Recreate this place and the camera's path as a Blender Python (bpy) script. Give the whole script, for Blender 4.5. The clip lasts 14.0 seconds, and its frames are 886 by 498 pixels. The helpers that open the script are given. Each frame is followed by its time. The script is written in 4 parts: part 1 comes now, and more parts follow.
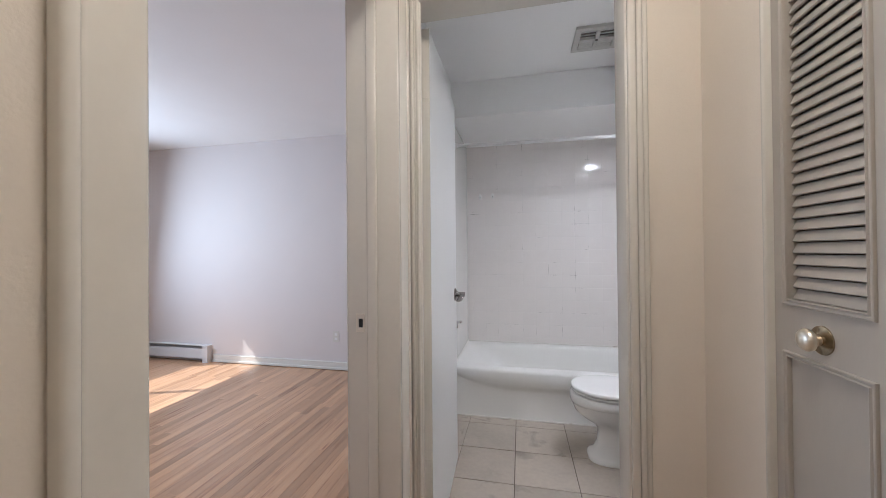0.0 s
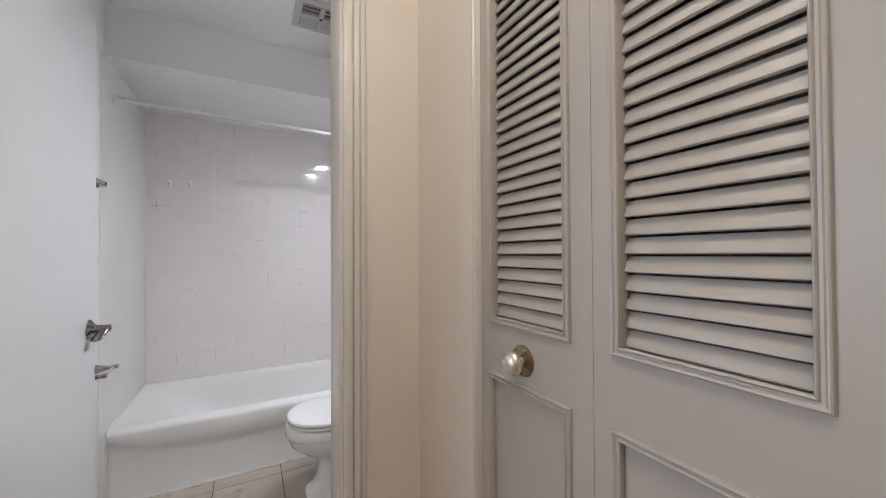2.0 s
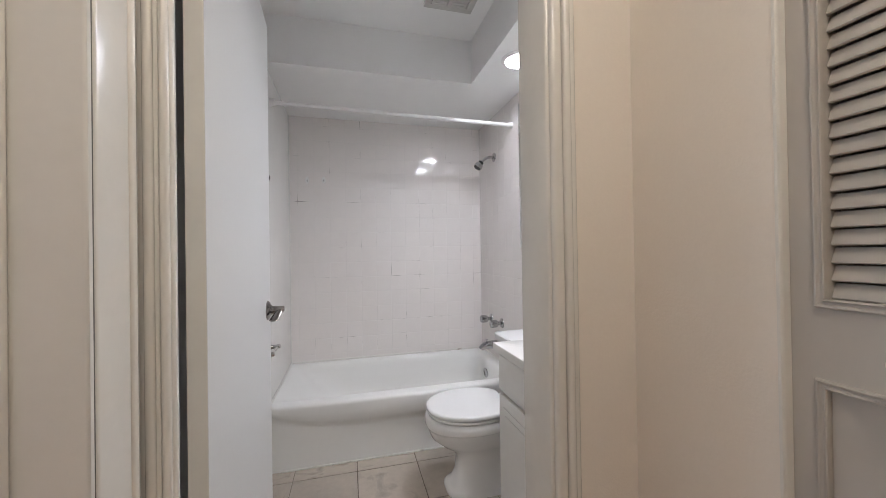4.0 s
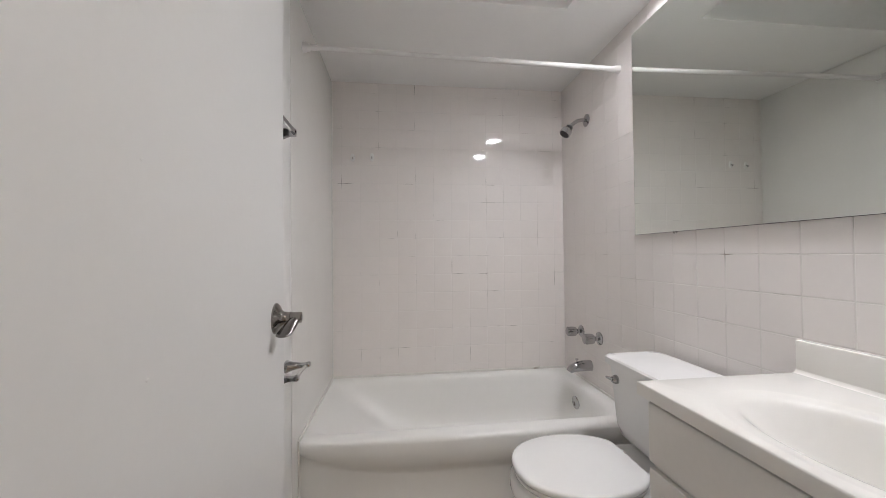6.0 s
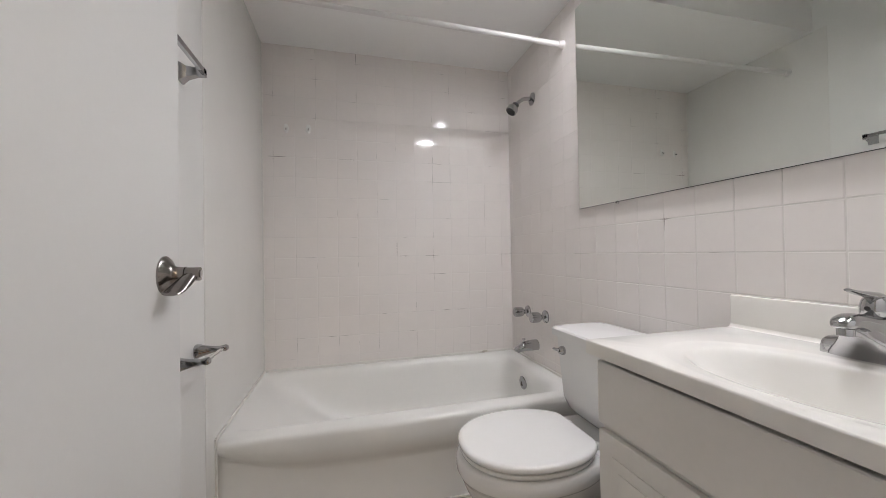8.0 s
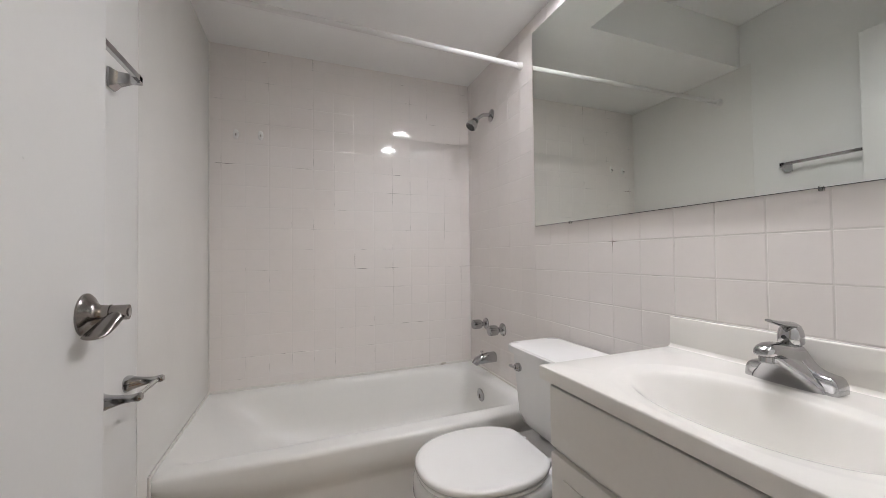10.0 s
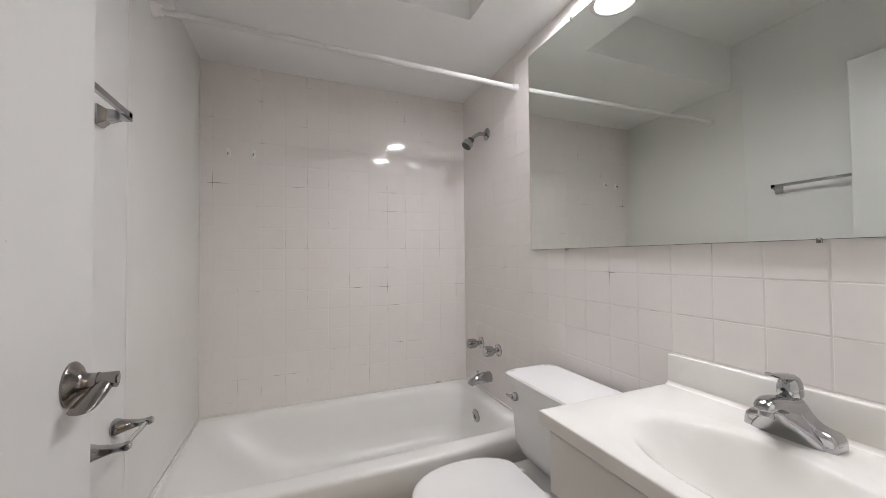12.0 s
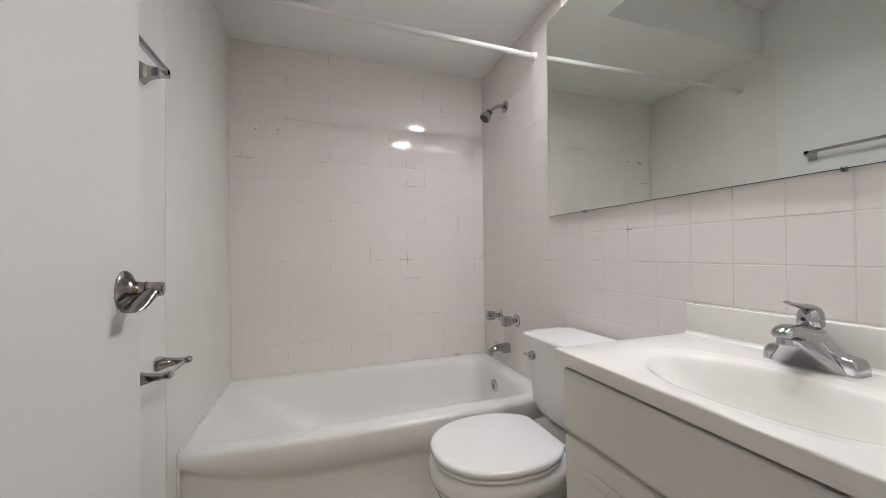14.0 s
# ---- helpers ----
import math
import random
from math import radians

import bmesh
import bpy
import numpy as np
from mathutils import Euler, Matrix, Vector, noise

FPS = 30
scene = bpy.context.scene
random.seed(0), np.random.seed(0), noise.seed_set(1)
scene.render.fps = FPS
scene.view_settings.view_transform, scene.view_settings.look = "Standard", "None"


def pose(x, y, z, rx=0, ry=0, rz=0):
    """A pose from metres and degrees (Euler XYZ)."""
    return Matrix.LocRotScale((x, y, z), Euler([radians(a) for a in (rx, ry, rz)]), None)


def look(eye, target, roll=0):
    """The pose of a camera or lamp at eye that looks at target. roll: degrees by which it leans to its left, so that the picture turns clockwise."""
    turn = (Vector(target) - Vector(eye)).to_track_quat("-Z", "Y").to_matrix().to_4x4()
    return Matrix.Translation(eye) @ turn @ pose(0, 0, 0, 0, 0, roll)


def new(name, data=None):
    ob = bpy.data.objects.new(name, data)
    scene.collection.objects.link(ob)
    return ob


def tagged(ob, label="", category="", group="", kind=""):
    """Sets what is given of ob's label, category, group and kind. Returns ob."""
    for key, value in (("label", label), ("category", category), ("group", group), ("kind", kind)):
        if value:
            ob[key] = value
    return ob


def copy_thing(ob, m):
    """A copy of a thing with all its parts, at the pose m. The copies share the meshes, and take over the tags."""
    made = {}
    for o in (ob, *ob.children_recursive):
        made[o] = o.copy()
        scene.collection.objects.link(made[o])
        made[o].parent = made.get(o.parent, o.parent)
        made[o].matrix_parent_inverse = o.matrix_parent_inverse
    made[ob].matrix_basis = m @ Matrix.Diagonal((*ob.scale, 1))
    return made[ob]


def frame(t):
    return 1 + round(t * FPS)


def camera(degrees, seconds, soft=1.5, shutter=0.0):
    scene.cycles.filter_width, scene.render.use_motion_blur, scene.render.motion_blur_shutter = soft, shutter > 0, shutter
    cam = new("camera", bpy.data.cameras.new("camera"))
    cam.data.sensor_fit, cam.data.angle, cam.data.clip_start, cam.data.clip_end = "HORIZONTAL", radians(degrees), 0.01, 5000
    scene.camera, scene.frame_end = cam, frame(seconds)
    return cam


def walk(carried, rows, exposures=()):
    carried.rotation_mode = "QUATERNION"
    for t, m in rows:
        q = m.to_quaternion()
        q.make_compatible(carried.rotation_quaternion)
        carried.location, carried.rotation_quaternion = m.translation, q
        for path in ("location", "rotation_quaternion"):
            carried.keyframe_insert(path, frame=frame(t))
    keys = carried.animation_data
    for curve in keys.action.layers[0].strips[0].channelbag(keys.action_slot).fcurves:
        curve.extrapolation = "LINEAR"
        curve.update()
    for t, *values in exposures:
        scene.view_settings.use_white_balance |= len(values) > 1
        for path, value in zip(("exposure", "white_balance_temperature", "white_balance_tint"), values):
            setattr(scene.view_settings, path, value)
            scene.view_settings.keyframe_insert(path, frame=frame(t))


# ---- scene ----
cam = camera(102.3, 14.0, soft=0.7)
PATH = [
    (0, (0.501, -3.433, 1.23), (0.077, -1.478, 1.245), -0.5),
    (0.5, (0.587, -3.283, 1.227), (0.761, -1.29, 1.242), -0.4),
    (1, (0.64, -3.209, 1.229), (1.184, -1.284, 1.25), -0.4),
    (1.5, (0.653, -3.163, 1.248), (1.425, -1.318, 1.276), -0.3),
    (2, (0.629, -3.119, 1.246), (1.58, -1.36, 1.272), -0.3),
    (2.5, (0.609, -3.105, 1.241), (1.628, -1.384, 1.267), -0.5),
    (3, (0.56, -3.064, 1.219), (1.595, -1.353, 1.241), -0.5),
    (3.5, (0.477, -3.009, 1.213), (1.286, -1.18, 1.228), -1.1),
    (3.7, (0.444, -2.967, 1.206), (1.118, -1.084, 1.212), -1.0),
    (5.8, (0.415, -2.331, 1.144), (0.599, -0.339, 1.177), -0.5),
    (6, (0.425, -2.304, 1.131), (0.66, -0.319, 1.163), -0.6),
    (6.5, (0.436, -2.253, 1.126), (0.782, -0.284, 1.162), -0.7),
    (7, (0.456, -2.212, 1.089), (0.847, -0.251, 1.123), -0.8),
    (7.5, (0.471, -2.197, 1.051), (0.908, -0.245, 1.079), -0.8),
    (8, (0.467, -2.205, 1.017), (0.977, -0.271, 1.042), -1.0),
    (10.5, (0.48, -2.197, 1.091), (1.231, -0.344, 1.127), -0.6),
    (11, (0.482, -2.19, 1.108), (1.258, -0.347, 1.141), -0.6),
    (11.5, (0.488, -2.186, 1.16), (1.27, -0.346, 1.204), -0.6),
    (12, (0.469, -2.186, 1.184), (1.225, -0.335, 1.229), -0.6),
    (12.5, (0.461, -2.206, 1.097), (1.17, -0.336, 1.129), -0.7),
    (13, (0.464, -2.216, 1.065), (1.152, -0.338, 1.096), -0.6),
    (13.5, (0.46, -2.219, 1.079), (1.126, -0.333, 1.106), -0.7),
    (14, (0.466, -2.215, 1.046), (1.116, -0.323, 1.067), -0.7),
]
EXPOSURES = [(0.0, 0.08, 5880, 10), (0.5, 0.0, 5880, 10), (1.5, 0.12, 5950, 10), (3.0, 0.18, 5950, 10), (5.8, -0.02, 6450, 10), (14.0, -0.01, 6480, 10)]
walk(cam, [(t, look(eye, target, roll)) for t, eye, target, roll in PATH], EXPOSURES)

# ---- world and sun ----
SUN_EL, SUN_AZ = 47.0, 22.0   # height of the sun; its light travels towards +x and a little towards +y
world = bpy.data.worlds.new("sky_world")
scene.world = world
world.use_nodes = True
wn = world.node_tree
sky = wn.nodes.new("ShaderNodeTexSky")
sky.sky_type = 'NISHITA'
sky.sun_disc = False
sky.sun_elevation = radians(SUN_EL)
sky.sun_rotation = radians(270 - SUN_AZ)
wn.links.new(sky.outputs["Color"], wn.nodes["Background"].inputs["Color"])
wn.nodes["Background"].inputs["Strength"].default_value = 0.12

sun_data = bpy.data.lights.new("sun", 'SUN')
sun_data.energy, sun_data.angle, sun_data.color = 5.0, radians(0.5), (1.0, 0.95, 0.87)
sun = new("sun", sun_data)
travel = Vector((math.cos(radians(SUN_EL)) * math.cos(radians(SUN_AZ)), math.cos(radians(SUN_EL)) * math.sin(radians(SUN_AZ)), -math.sin(radians(SUN_EL))))
sun.matrix_world = look(Vector((-8, -4, 8)), Vector((-8, -4, 8)) + travel)

# daylight standing in the bedroom window's opening
day_data = bpy.data.lights.new("window_daylight", 'AREA')
day_data.shape, day_data.size, day_data.size_y, day_data.energy, day_data.color = 'RECTANGLE', 1.3, 1.1, 54.0, (0.74, 0.85, 1.0)
day = new("window_daylight", day_data)
day.matrix_world = look((-3.87, -1.42, 1.52), (-1.4, -1.68, 1.15))

BULB_GLOW, HALL_GLOW = 140.0, 45.0

# ---- materials ----


def mat(name, color, rough=0.5, metal=0.0, vary=0.06, scale=6.0, fine=90.0, bump=0.05, coat=0.0, second=None, stain=0.0, stain_scale=2.5, per_piece=0.0, stretch=(1, 1, 1), bump_scale=None):
    """A procedural surface: base colour, grain at two scales, fine relief."""
    m = bpy.data.materials.new(name)
    m.use_nodes = True
    nt = m.node_tree
    b = nt.nodes["Principled BSDF"]
    b.inputs["Metallic"].default_value = metal
    b.inputs["Coat Weight"].default_value = coat
    b.inputs["Coat Roughness"].default_value = 0.12
    co = nt.nodes.new("ShaderNodeTexCoord")
    mp = nt.nodes.new("ShaderNodeMapping")
    mp.inputs["Scale"].default_value = stretch
    nt.links.new(co.outputs["Object"], mp.inputs["Vector"])
    if per_piece:
        own = nt.nodes.new("ShaderNodeObjectInfo")
        far = nt.nodes.new("ShaderNodeVectorMath")
        far.operation = 'SCALE'
        far.inputs["Scale"].default_value = 43.0
        nt.links.new(own.outputs["Random"], far.inputs[0])
        nt.links.new(far.outputs["Vector"], mp.inputs["Location"])

    def noisy(s, detail, dist=0.0):
        n = nt.nodes.new("ShaderNodeTexNoise")
        n.inputs["Scale"].default_value, n.inputs["Detail"].default_value, n.inputs["Distortion"].default_value = s, detail, dist
        nt.links.new(mp.outputs["Vector"], n.inputs["Vector"])
        return n.outputs["Fac"]

    def mixed(fac, a, bb, blend='MIX'):
        x = nt.nodes.new("ShaderNodeMix")
        x.data_type, x.blend_type = 'RGBA', blend
        if isinstance(fac, float):
            x.inputs[0].default_value = fac
        else:
            nt.links.new(fac, x.inputs[0])
        for k, v in ((6, a), (7, bb)):
            if isinstance(v, tuple):
                x.inputs[k].default_value = (*v, 1)
            else:
                nt.links.new(v, x.inputs[k])
        return x.outputs[2]

    def ramp(fac, lo, hi):
        r = nt.nodes.new("ShaderNodeMapRange")
        r.inputs["From Min"].default_value, r.inputs["From Max"].default_value = lo, hi
        nt.links.new(fac, r.inputs["Value"])
        return r.outputs["Result"]

    dark = tuple(c * (1 - vary) for c in color)
    light = tuple(min(1.0, c * (1 + vary)) for c in color)
    big, small = noisy(scale, 3.0, 0.4), noisy(fine, 4.0)
    col = mixed(ramp(big, 0.3, 0.7), dark, light)
    col = mixed(0.35, col, mixed(ramp(small, 0.3, 0.7), dark, light))
    if second:
        col = mixed(ramp(noisy(stain_scale, 5.0, 0.6), 0.62 - stain, 0.78 - stain), col, second)
    if per_piece:
        oi = nt.nodes.new("ShaderNodeObjectInfo")
        hs = nt.nodes.new("ShaderNodeHueSaturation")
        nt.links.new(col, hs.inputs["Color"])
        r = nt.nodes.new("ShaderNodeMapRange")
        r.inputs["To Min"].default_value, r.inputs["To Max"].default_value = 1 - per_piece, 1 + per_piece
        nt.links.new(oi.outputs["Random"], r.inputs["Value"])
        nt.links.new(r.outputs["Result"], hs.inputs["Value"])
        col = hs.outputs["Color"]
    nt.links.new(col, b.inputs["Base Color"])
    rr = nt.nodes.new("ShaderNodeMapRange")
    rr.inputs["To Min"].default_value, rr.inputs["To Max"].default_value = rough * 0.85, min(1.0, rough * 1.2)
    nt.links.new(big, rr.inputs["Value"])
    nt.links.new(rr.outputs["Result"], b.inputs["Roughness"])
    if bump:
        bp = nt.nodes.new("ShaderNodeBump")
        bp.inputs["Strength"].default_value, bp.inputs["Distance"].default_value = bump, 0.004
        nt.links.new(noisy(bump_scale or fine, 3.0), bp.inputs["Height"])
        nt.links.new(bp.outputs["Normal"], b.inputs["Normal"])
    return m


def glow(name, color, strength):
    m = bpy.data.materials.new(name)
    m.use_nodes = True
    nt = m.node_tree
    e = nt.nodes.new("ShaderNodeEmission")
    e.inputs["Color"].default_value, e.inputs["Strength"].default_value = (*color, 1), strength
    nt.links.new(e.outputs["Emission"], nt.nodes["Material Output"].inputs["Surface"])
    return m


def glass(name, color=(0.95, 0.97, 0.96), rough=0.02):
    m = bpy.data.materials.new(name)
    m.use_nodes = True
    b = m.node_tree.nodes["Principled BSDF"]
    b.inputs["Base Color"].default_value = (*color, 1)
    b.inputs["Transmission Weight"].default_value, b.inputs["Roughness"].default_value, b.inputs["IOR"].default_value = 1.0, rough, 1.45
    return m


M_BEIGE = mat("hall_wall_paint", (0.79, 0.73, 0.648), 0.6, vary=0.025, scale=2.5, fine=160, bump=0.12, bump_scale=220)
M_TRIM = mat("trim_paint_cream", (0.73, 0.705, 0.645), 0.22, vary=0.03, scale=4, fine=60, bump=0.06, bump_scale=35)
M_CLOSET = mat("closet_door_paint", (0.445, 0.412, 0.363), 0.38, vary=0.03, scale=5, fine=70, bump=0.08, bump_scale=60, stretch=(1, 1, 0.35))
M_BATHPAINT = mat("bath_wall_paint", (0.78, 0.775, 0.755), 0.45, vary=0.02, scale=2.0, fine=140, bump=0.1, bump_scale=180)
M_CEIL = mat("ceiling_paint", (0.87, 0.862, 0.848), 0.7, vary=0.02, scale=2.0, fine=120, bump=0.1, bump_scale=150)
M_PANEL = mat("enamel_wall_panel", (0.79, 0.78, 0.75), 0.22, vary=0.02, scale=3, fine=60, bump=0.05, bump_scale=14)
M_TILE = mat("white_glazed_tile", (0.825, 0.782, 0.752), 0.06, vary=0.015, scale=9, fine=50, bump=0.05, bump_scale=26, per_piece=0.006)
M_GROUT = mat("painted_grout", (0.80, 0.768, 0.738), 0.15, vary=0.02, scale=8, fine=120, bump=0.05, second=(0.11, 0.08, 0.06), stain=0.038, stain_scale=5.5)
M_GROUT2 = mat("white_grout", (0.74, 0.71, 0.67), 0.6, vary=0.06, scale=8, fine=120, bump=0.1, second=(0.20, 0.155, 0.12), stain=0.015, stain_scale=6)
M_TUB = mat("tub_enamel", (0.83, 0.825, 0.795), 0.33, vary=0.015, scale=3, fine=40, bump=0.0, coat=0.2)
M_CERAMIC = mat("toilet_ceramic", (0.82, 0.815, 0.80), 0.10, vary=0.01, scale=3, fine=40, bump=0.0)
M_SEAT = mat("seat_plastic", (0.83, 0.825, 0.81), 0.16, vary=0.01, scale=5, fine=60, bump=0.0)
M_COUNTER = mat("cultured_marble", (0.83, 0.81, 0.765), 0.14, vary=0.015, scale=4, fine=30, bump=0.0, second=(0.80, 0.765, 0.70), stain=0.05, stain_scale=3)
M_VANITY = mat("vanity_paint", (0.79, 0.77, 0.73), 0.36, vary=0.025, scale=5, fine=70, bump=0.08, bump_scale=50)
# dark colour standing in for shade in gaps and openings; heater fins share it
M_DARK = mat("gap_shade_dark", (0.11, 0.095, 0.08), 0.8, vary=0.1, scale=8, fine=90, bump=0.05)
M_DOOR = mat("bath_door_paint", (0.72, 0.72, 0.705), 0.36, vary=0.015, scale=2.5, fine=90, bump=0.07, bump_scale=60)
M_CHROME = mat("chrome", (0.47, 0.47, 0.475), 0.085, 1.0, vary=0.05, scale=14, fine=90, bump=0.0)
M_NICKEL = mat("brushed_nickel", (0.27, 0.25, 0.235), 0.2, 1.0, vary=0.08, scale=20, fine=160, bump=0.03)
M_BRASS = mat("pale_brass", (0.84, 0.79, 0.69), 0.36, 1.0, vary=0.08, scale=20, fine=120, bump=0.02)
M_OLDBRASS = mat("darkened_brass", (0.34, 0.275, 0.19), 0.22, 1.0, vary=0.12, scale=20, fine=120, bump=0.02)
M_BLACK = mat("black_rubber", (0.025, 0.025, 0.025), 0.5, vary=0.1, scale=20, fine=90, bump=0.02)
M_MIRROR = mat("mirror_silver", (0.77, 0.80, 0.765), 0.012, 1.0, vary=0.004, scale=2, fine=20, bump=0.0)
M_FLOORTILE = mat("beige_floor_tile", (0.46, 0.40, 0.335), 0.34, vary=0.12, scale=5, fine=40, bump=0.08, bump_scale=40, second=(0.25, 0.215, 0.18), stain=0.04, stain_scale=6, per_piece=0.07)
M_FLOORGROUT = mat("dark_floor_grout", (0.14, 0.115, 0.09), 0.85, vary=0.2, scale=20, fine=150, bump=0.2)
M_WOOD = mat("oak_strip", (0.52, 0.31, 0.18), 0.22, vary=0.13, scale=5, fine=40, bump=0.05, second=(0.30, 0.145, 0.085), stain=0.05, stain_scale=6, per_piece=0.26, stretch=(7, 0.3, 1))
M_WOODGAP = mat("floor_gap", (0.10, 0.06, 0.035), 0.8, vary=0.1, scale=20, fine=90, bump=0.0)
M_ROOM = mat("bedroom_wall_paint", (0.72, 0.67, 0.645), 0.6, vary=0.02, scale=2, fine=140, bump=0.1, bump_scale=200)
M_ROD = mat("white_rod_enamel", (0.76, 0.74, 0.73), 0.34, vary=0.03, scale=14, fine=60, bump=0.02)
M_HEATER = mat("heater_enamel", (0.70, 0.69, 0.68), 0.4, vary=0.03, scale=5, fine=60, bump=0.03)
M_VENT = mat("vent_plastic", (0.53, 0.515, 0.485), 0.45, vary=0.06, scale=14, fine=90, bump=0.03)
M_CAULK = mat("caulk", (0.76, 0.74, 0.70), 0.5, vary=0.06, scale=20, fine=90, bump=0.3, second=(0.34, 0.27, 0.2), stain=0.0, stain_scale=9)
M_PLASTIC = mat("white_hook_plastic", (0.86, 0.85, 0.83), 0.2, vary=0.02, scale=20, fine=90, bump=0.0)
M_ROLLER = glass("clear_roller", (0.93, 0.95, 0.94), 0.08)
M_PANE = glass("window_pane")
M_BULB = glow("lit_bulb", (0.995, 0.98, 1.03), BULB_GLOW)
M_DOME = glow("lit_hall_dome", (1.0, 0.885, 0.76), HALL_GLOW)

# ---- shape helpers ----


def add_box(bm, x0, x1, y0, y1, z0, z1, bevel=0.0, seg=2, m=None):
    """A box, with rounded edges, added to bm."""
    t = bmesh.new()
    bmesh.ops.create_cube(t, size=1.0)
    bmesh.ops.transform(t, verts=t.verts, matrix=Matrix.Translation(((x0 + x1) / 2, (y0 + y1) / 2, (z0 + z1) / 2)) @ Matrix.Diagonal((x1 - x0, y1 - y0, z1 - z0, 1)))
    if bevel:
        bmesh.ops.bevel(t, geom=t.edges[:], offset=bevel, segments=seg, affect='EDGES', profile=0.5)
    merge(bm, t, m)
    return bm


def merge(bm, t, m=None):
    me = bpy.data.meshes.new("tmp")
    if m is not None:
        bmesh.ops.transform(t, verts=t.verts, matrix=m)
    t.to_mesh(me)
    t.free()
    bm.from_mesh(me)
    bpy.data.meshes.remove(me)


def box(*a, **k):
    return add_box(bmesh.new(), *a, **k)


def boxes(*rows, bevel=0.0):
    bm = bmesh.new()
    for r in rows:
        add_box(bm, *r, bevel=bevel)
    return bm


def lathe(profile, m=None, n=28, cap=True):
    """Turn (radius, height) points round z."""
    bm = bmesh.new()
    rings = []
    for r, z in profile:
        rings.append([bm.verts.new((r * math.cos(2 * math.pi * i / n), r * math.sin(2 * math.pi * i / n), z)) for i in range(n)])
    for a, b in zip(rings, rings[1:]):
        for i in range(n):
            bm.faces.new((a[i], a[(i + 1) % n], b[(i + 1) % n], b[i]))
    if cap:
        bm.faces.new(rings[0][::-1])
        bm.faces.new(rings[-1])
    if m is not None:
        bmesh.ops.transform(bm, verts=bm.verts, matrix=m)
    return bm


def tube(points, radii, n=14, flat=1.0):
    """A swept round bar along points, with a radius at each."""
    bm = bmesh.new()
    pts = [Vector(p) for p in points]
    if not isinstance(radii, (list, tuple)):
        radii = [radii] * len(pts)
    rings = []
    for i, p in enumerate(pts):
        d = (pts[min(i + 1, len(pts) - 1)] - pts[max(i - 1, 0)]).normalized()
        side = d.cross(Vector((0, 0, 1)))
        if side.length < 1e-3:
            side = Vector((1, 0, 0))
        side.normalize()
        up = side.cross(d).normalized()
        rings.append([bm.verts.new(p + radii[i] * (math.cos(2 * math.pi * k / n) * side + flat * math.sin(2 * math.pi * k / n) * up)) for k in range(n)])
    for a, b in zip(rings, rings[1:]):
        for k in range(n):
            bm.faces.new((a[k], a[(k + 1) % n], b[(k + 1) % n], b[k]))
    bm.faces.new(rings[0][::-1])
    bm.faces.new(rings[-1])
    return bm


def loft(rings, cap_top=True, cap_bottom=True):
    """Skin a stack of closed rings with the same number of points."""
    bm = bmesh.new()
    vs = [[bm.verts.new(p) for p in r] for r in rings]
    n = len(vs[0])
    for a, b in zip(vs, vs[1:]):
        for i in range(n):
            bm.faces.new((a[i], a[(i + 1) % n], b[(i + 1) % n], b[i]))
    if cap_bottom:
        bm.faces.new(vs[0][::-1])
    if cap_top:
        bm.faces.new(vs[-1])
    return bm


def oval(cx, cy, z, ax, ay, power=2.0, n=48, ax2=None):
    """A ring: a superellipse; ax2, where given, is the half length towards +x."""
    out = []
    for i in range(n):
        a = 2 * math.pi * i / n
        c, s = math.cos(a), math.sin(a)
        k = (abs(c) ** power + abs(s) ** power) ** (-1 / power)
        out.append((cx + (ax2 if ax2 and c > 0 else ax) * k * c, cy + ay * k * s, z))
    return out


def mesh_of(name, bm, material, smooth=None):
    bmesh.ops.recalc_face_normals(bm, faces=bm.faces)
    me = bpy.data.meshes.new(name)
    bm.to_mesh(me)
    bm.free()
    me.materials.append(material)
    if smooth:
        for p in me.polygons:
            p.use_smooth = True
        me.set_sharp_from_angle(angle=radians(smooth))
    return me


def part(name, bm, material, parent, label="", smooth=None):
    """One mesh as a part under its thing."""
    ob = new(name, mesh_of(name, bm, material, smooth))
    ob.parent = parent
    if label:
        ob["label"] = label
    return ob


def thing(name, label, category, group="", at=(0, 0, 0)):
    ob = new(name)
    ob.location = at
    ob.empty_display_size = 0.05
    return tagged(ob, label, category, group)


def whole(name, bm, material, label, category, group="", smooth=None, kind=""):
    return tagged(new(name, mesh_of(name, bm, material, smooth)), label, category, group, kind)


def piece(name, mesh, parent, m):
    ob = new(name, mesh)
    ob.parent = parent
    ob.matrix_basis = m
    return ob


X_AXIS = pose(0, 0, 0, 0, 90, 0)      # z turned to +x
BACK_X = pose(0, 0, 0, 0, -90, 0)     # z turned to -x

# ---- the setting ----
RW, DOOR_H, CEIL, SOFFIT = 1.52, 2.10, 2.50, 2.235      # room width, door opening, ceilings
HALL_Y, BATH_Y = -2.24, -2.13                           # faces of the wall with the bathroom door
T = 0.1165                                              # pitch of the wall tiles


def setting(name, bm, material, label, smooth=None):
    return whole(name, bm, material, label, name.split("_")[0], smooth=smooth, kind="structure")


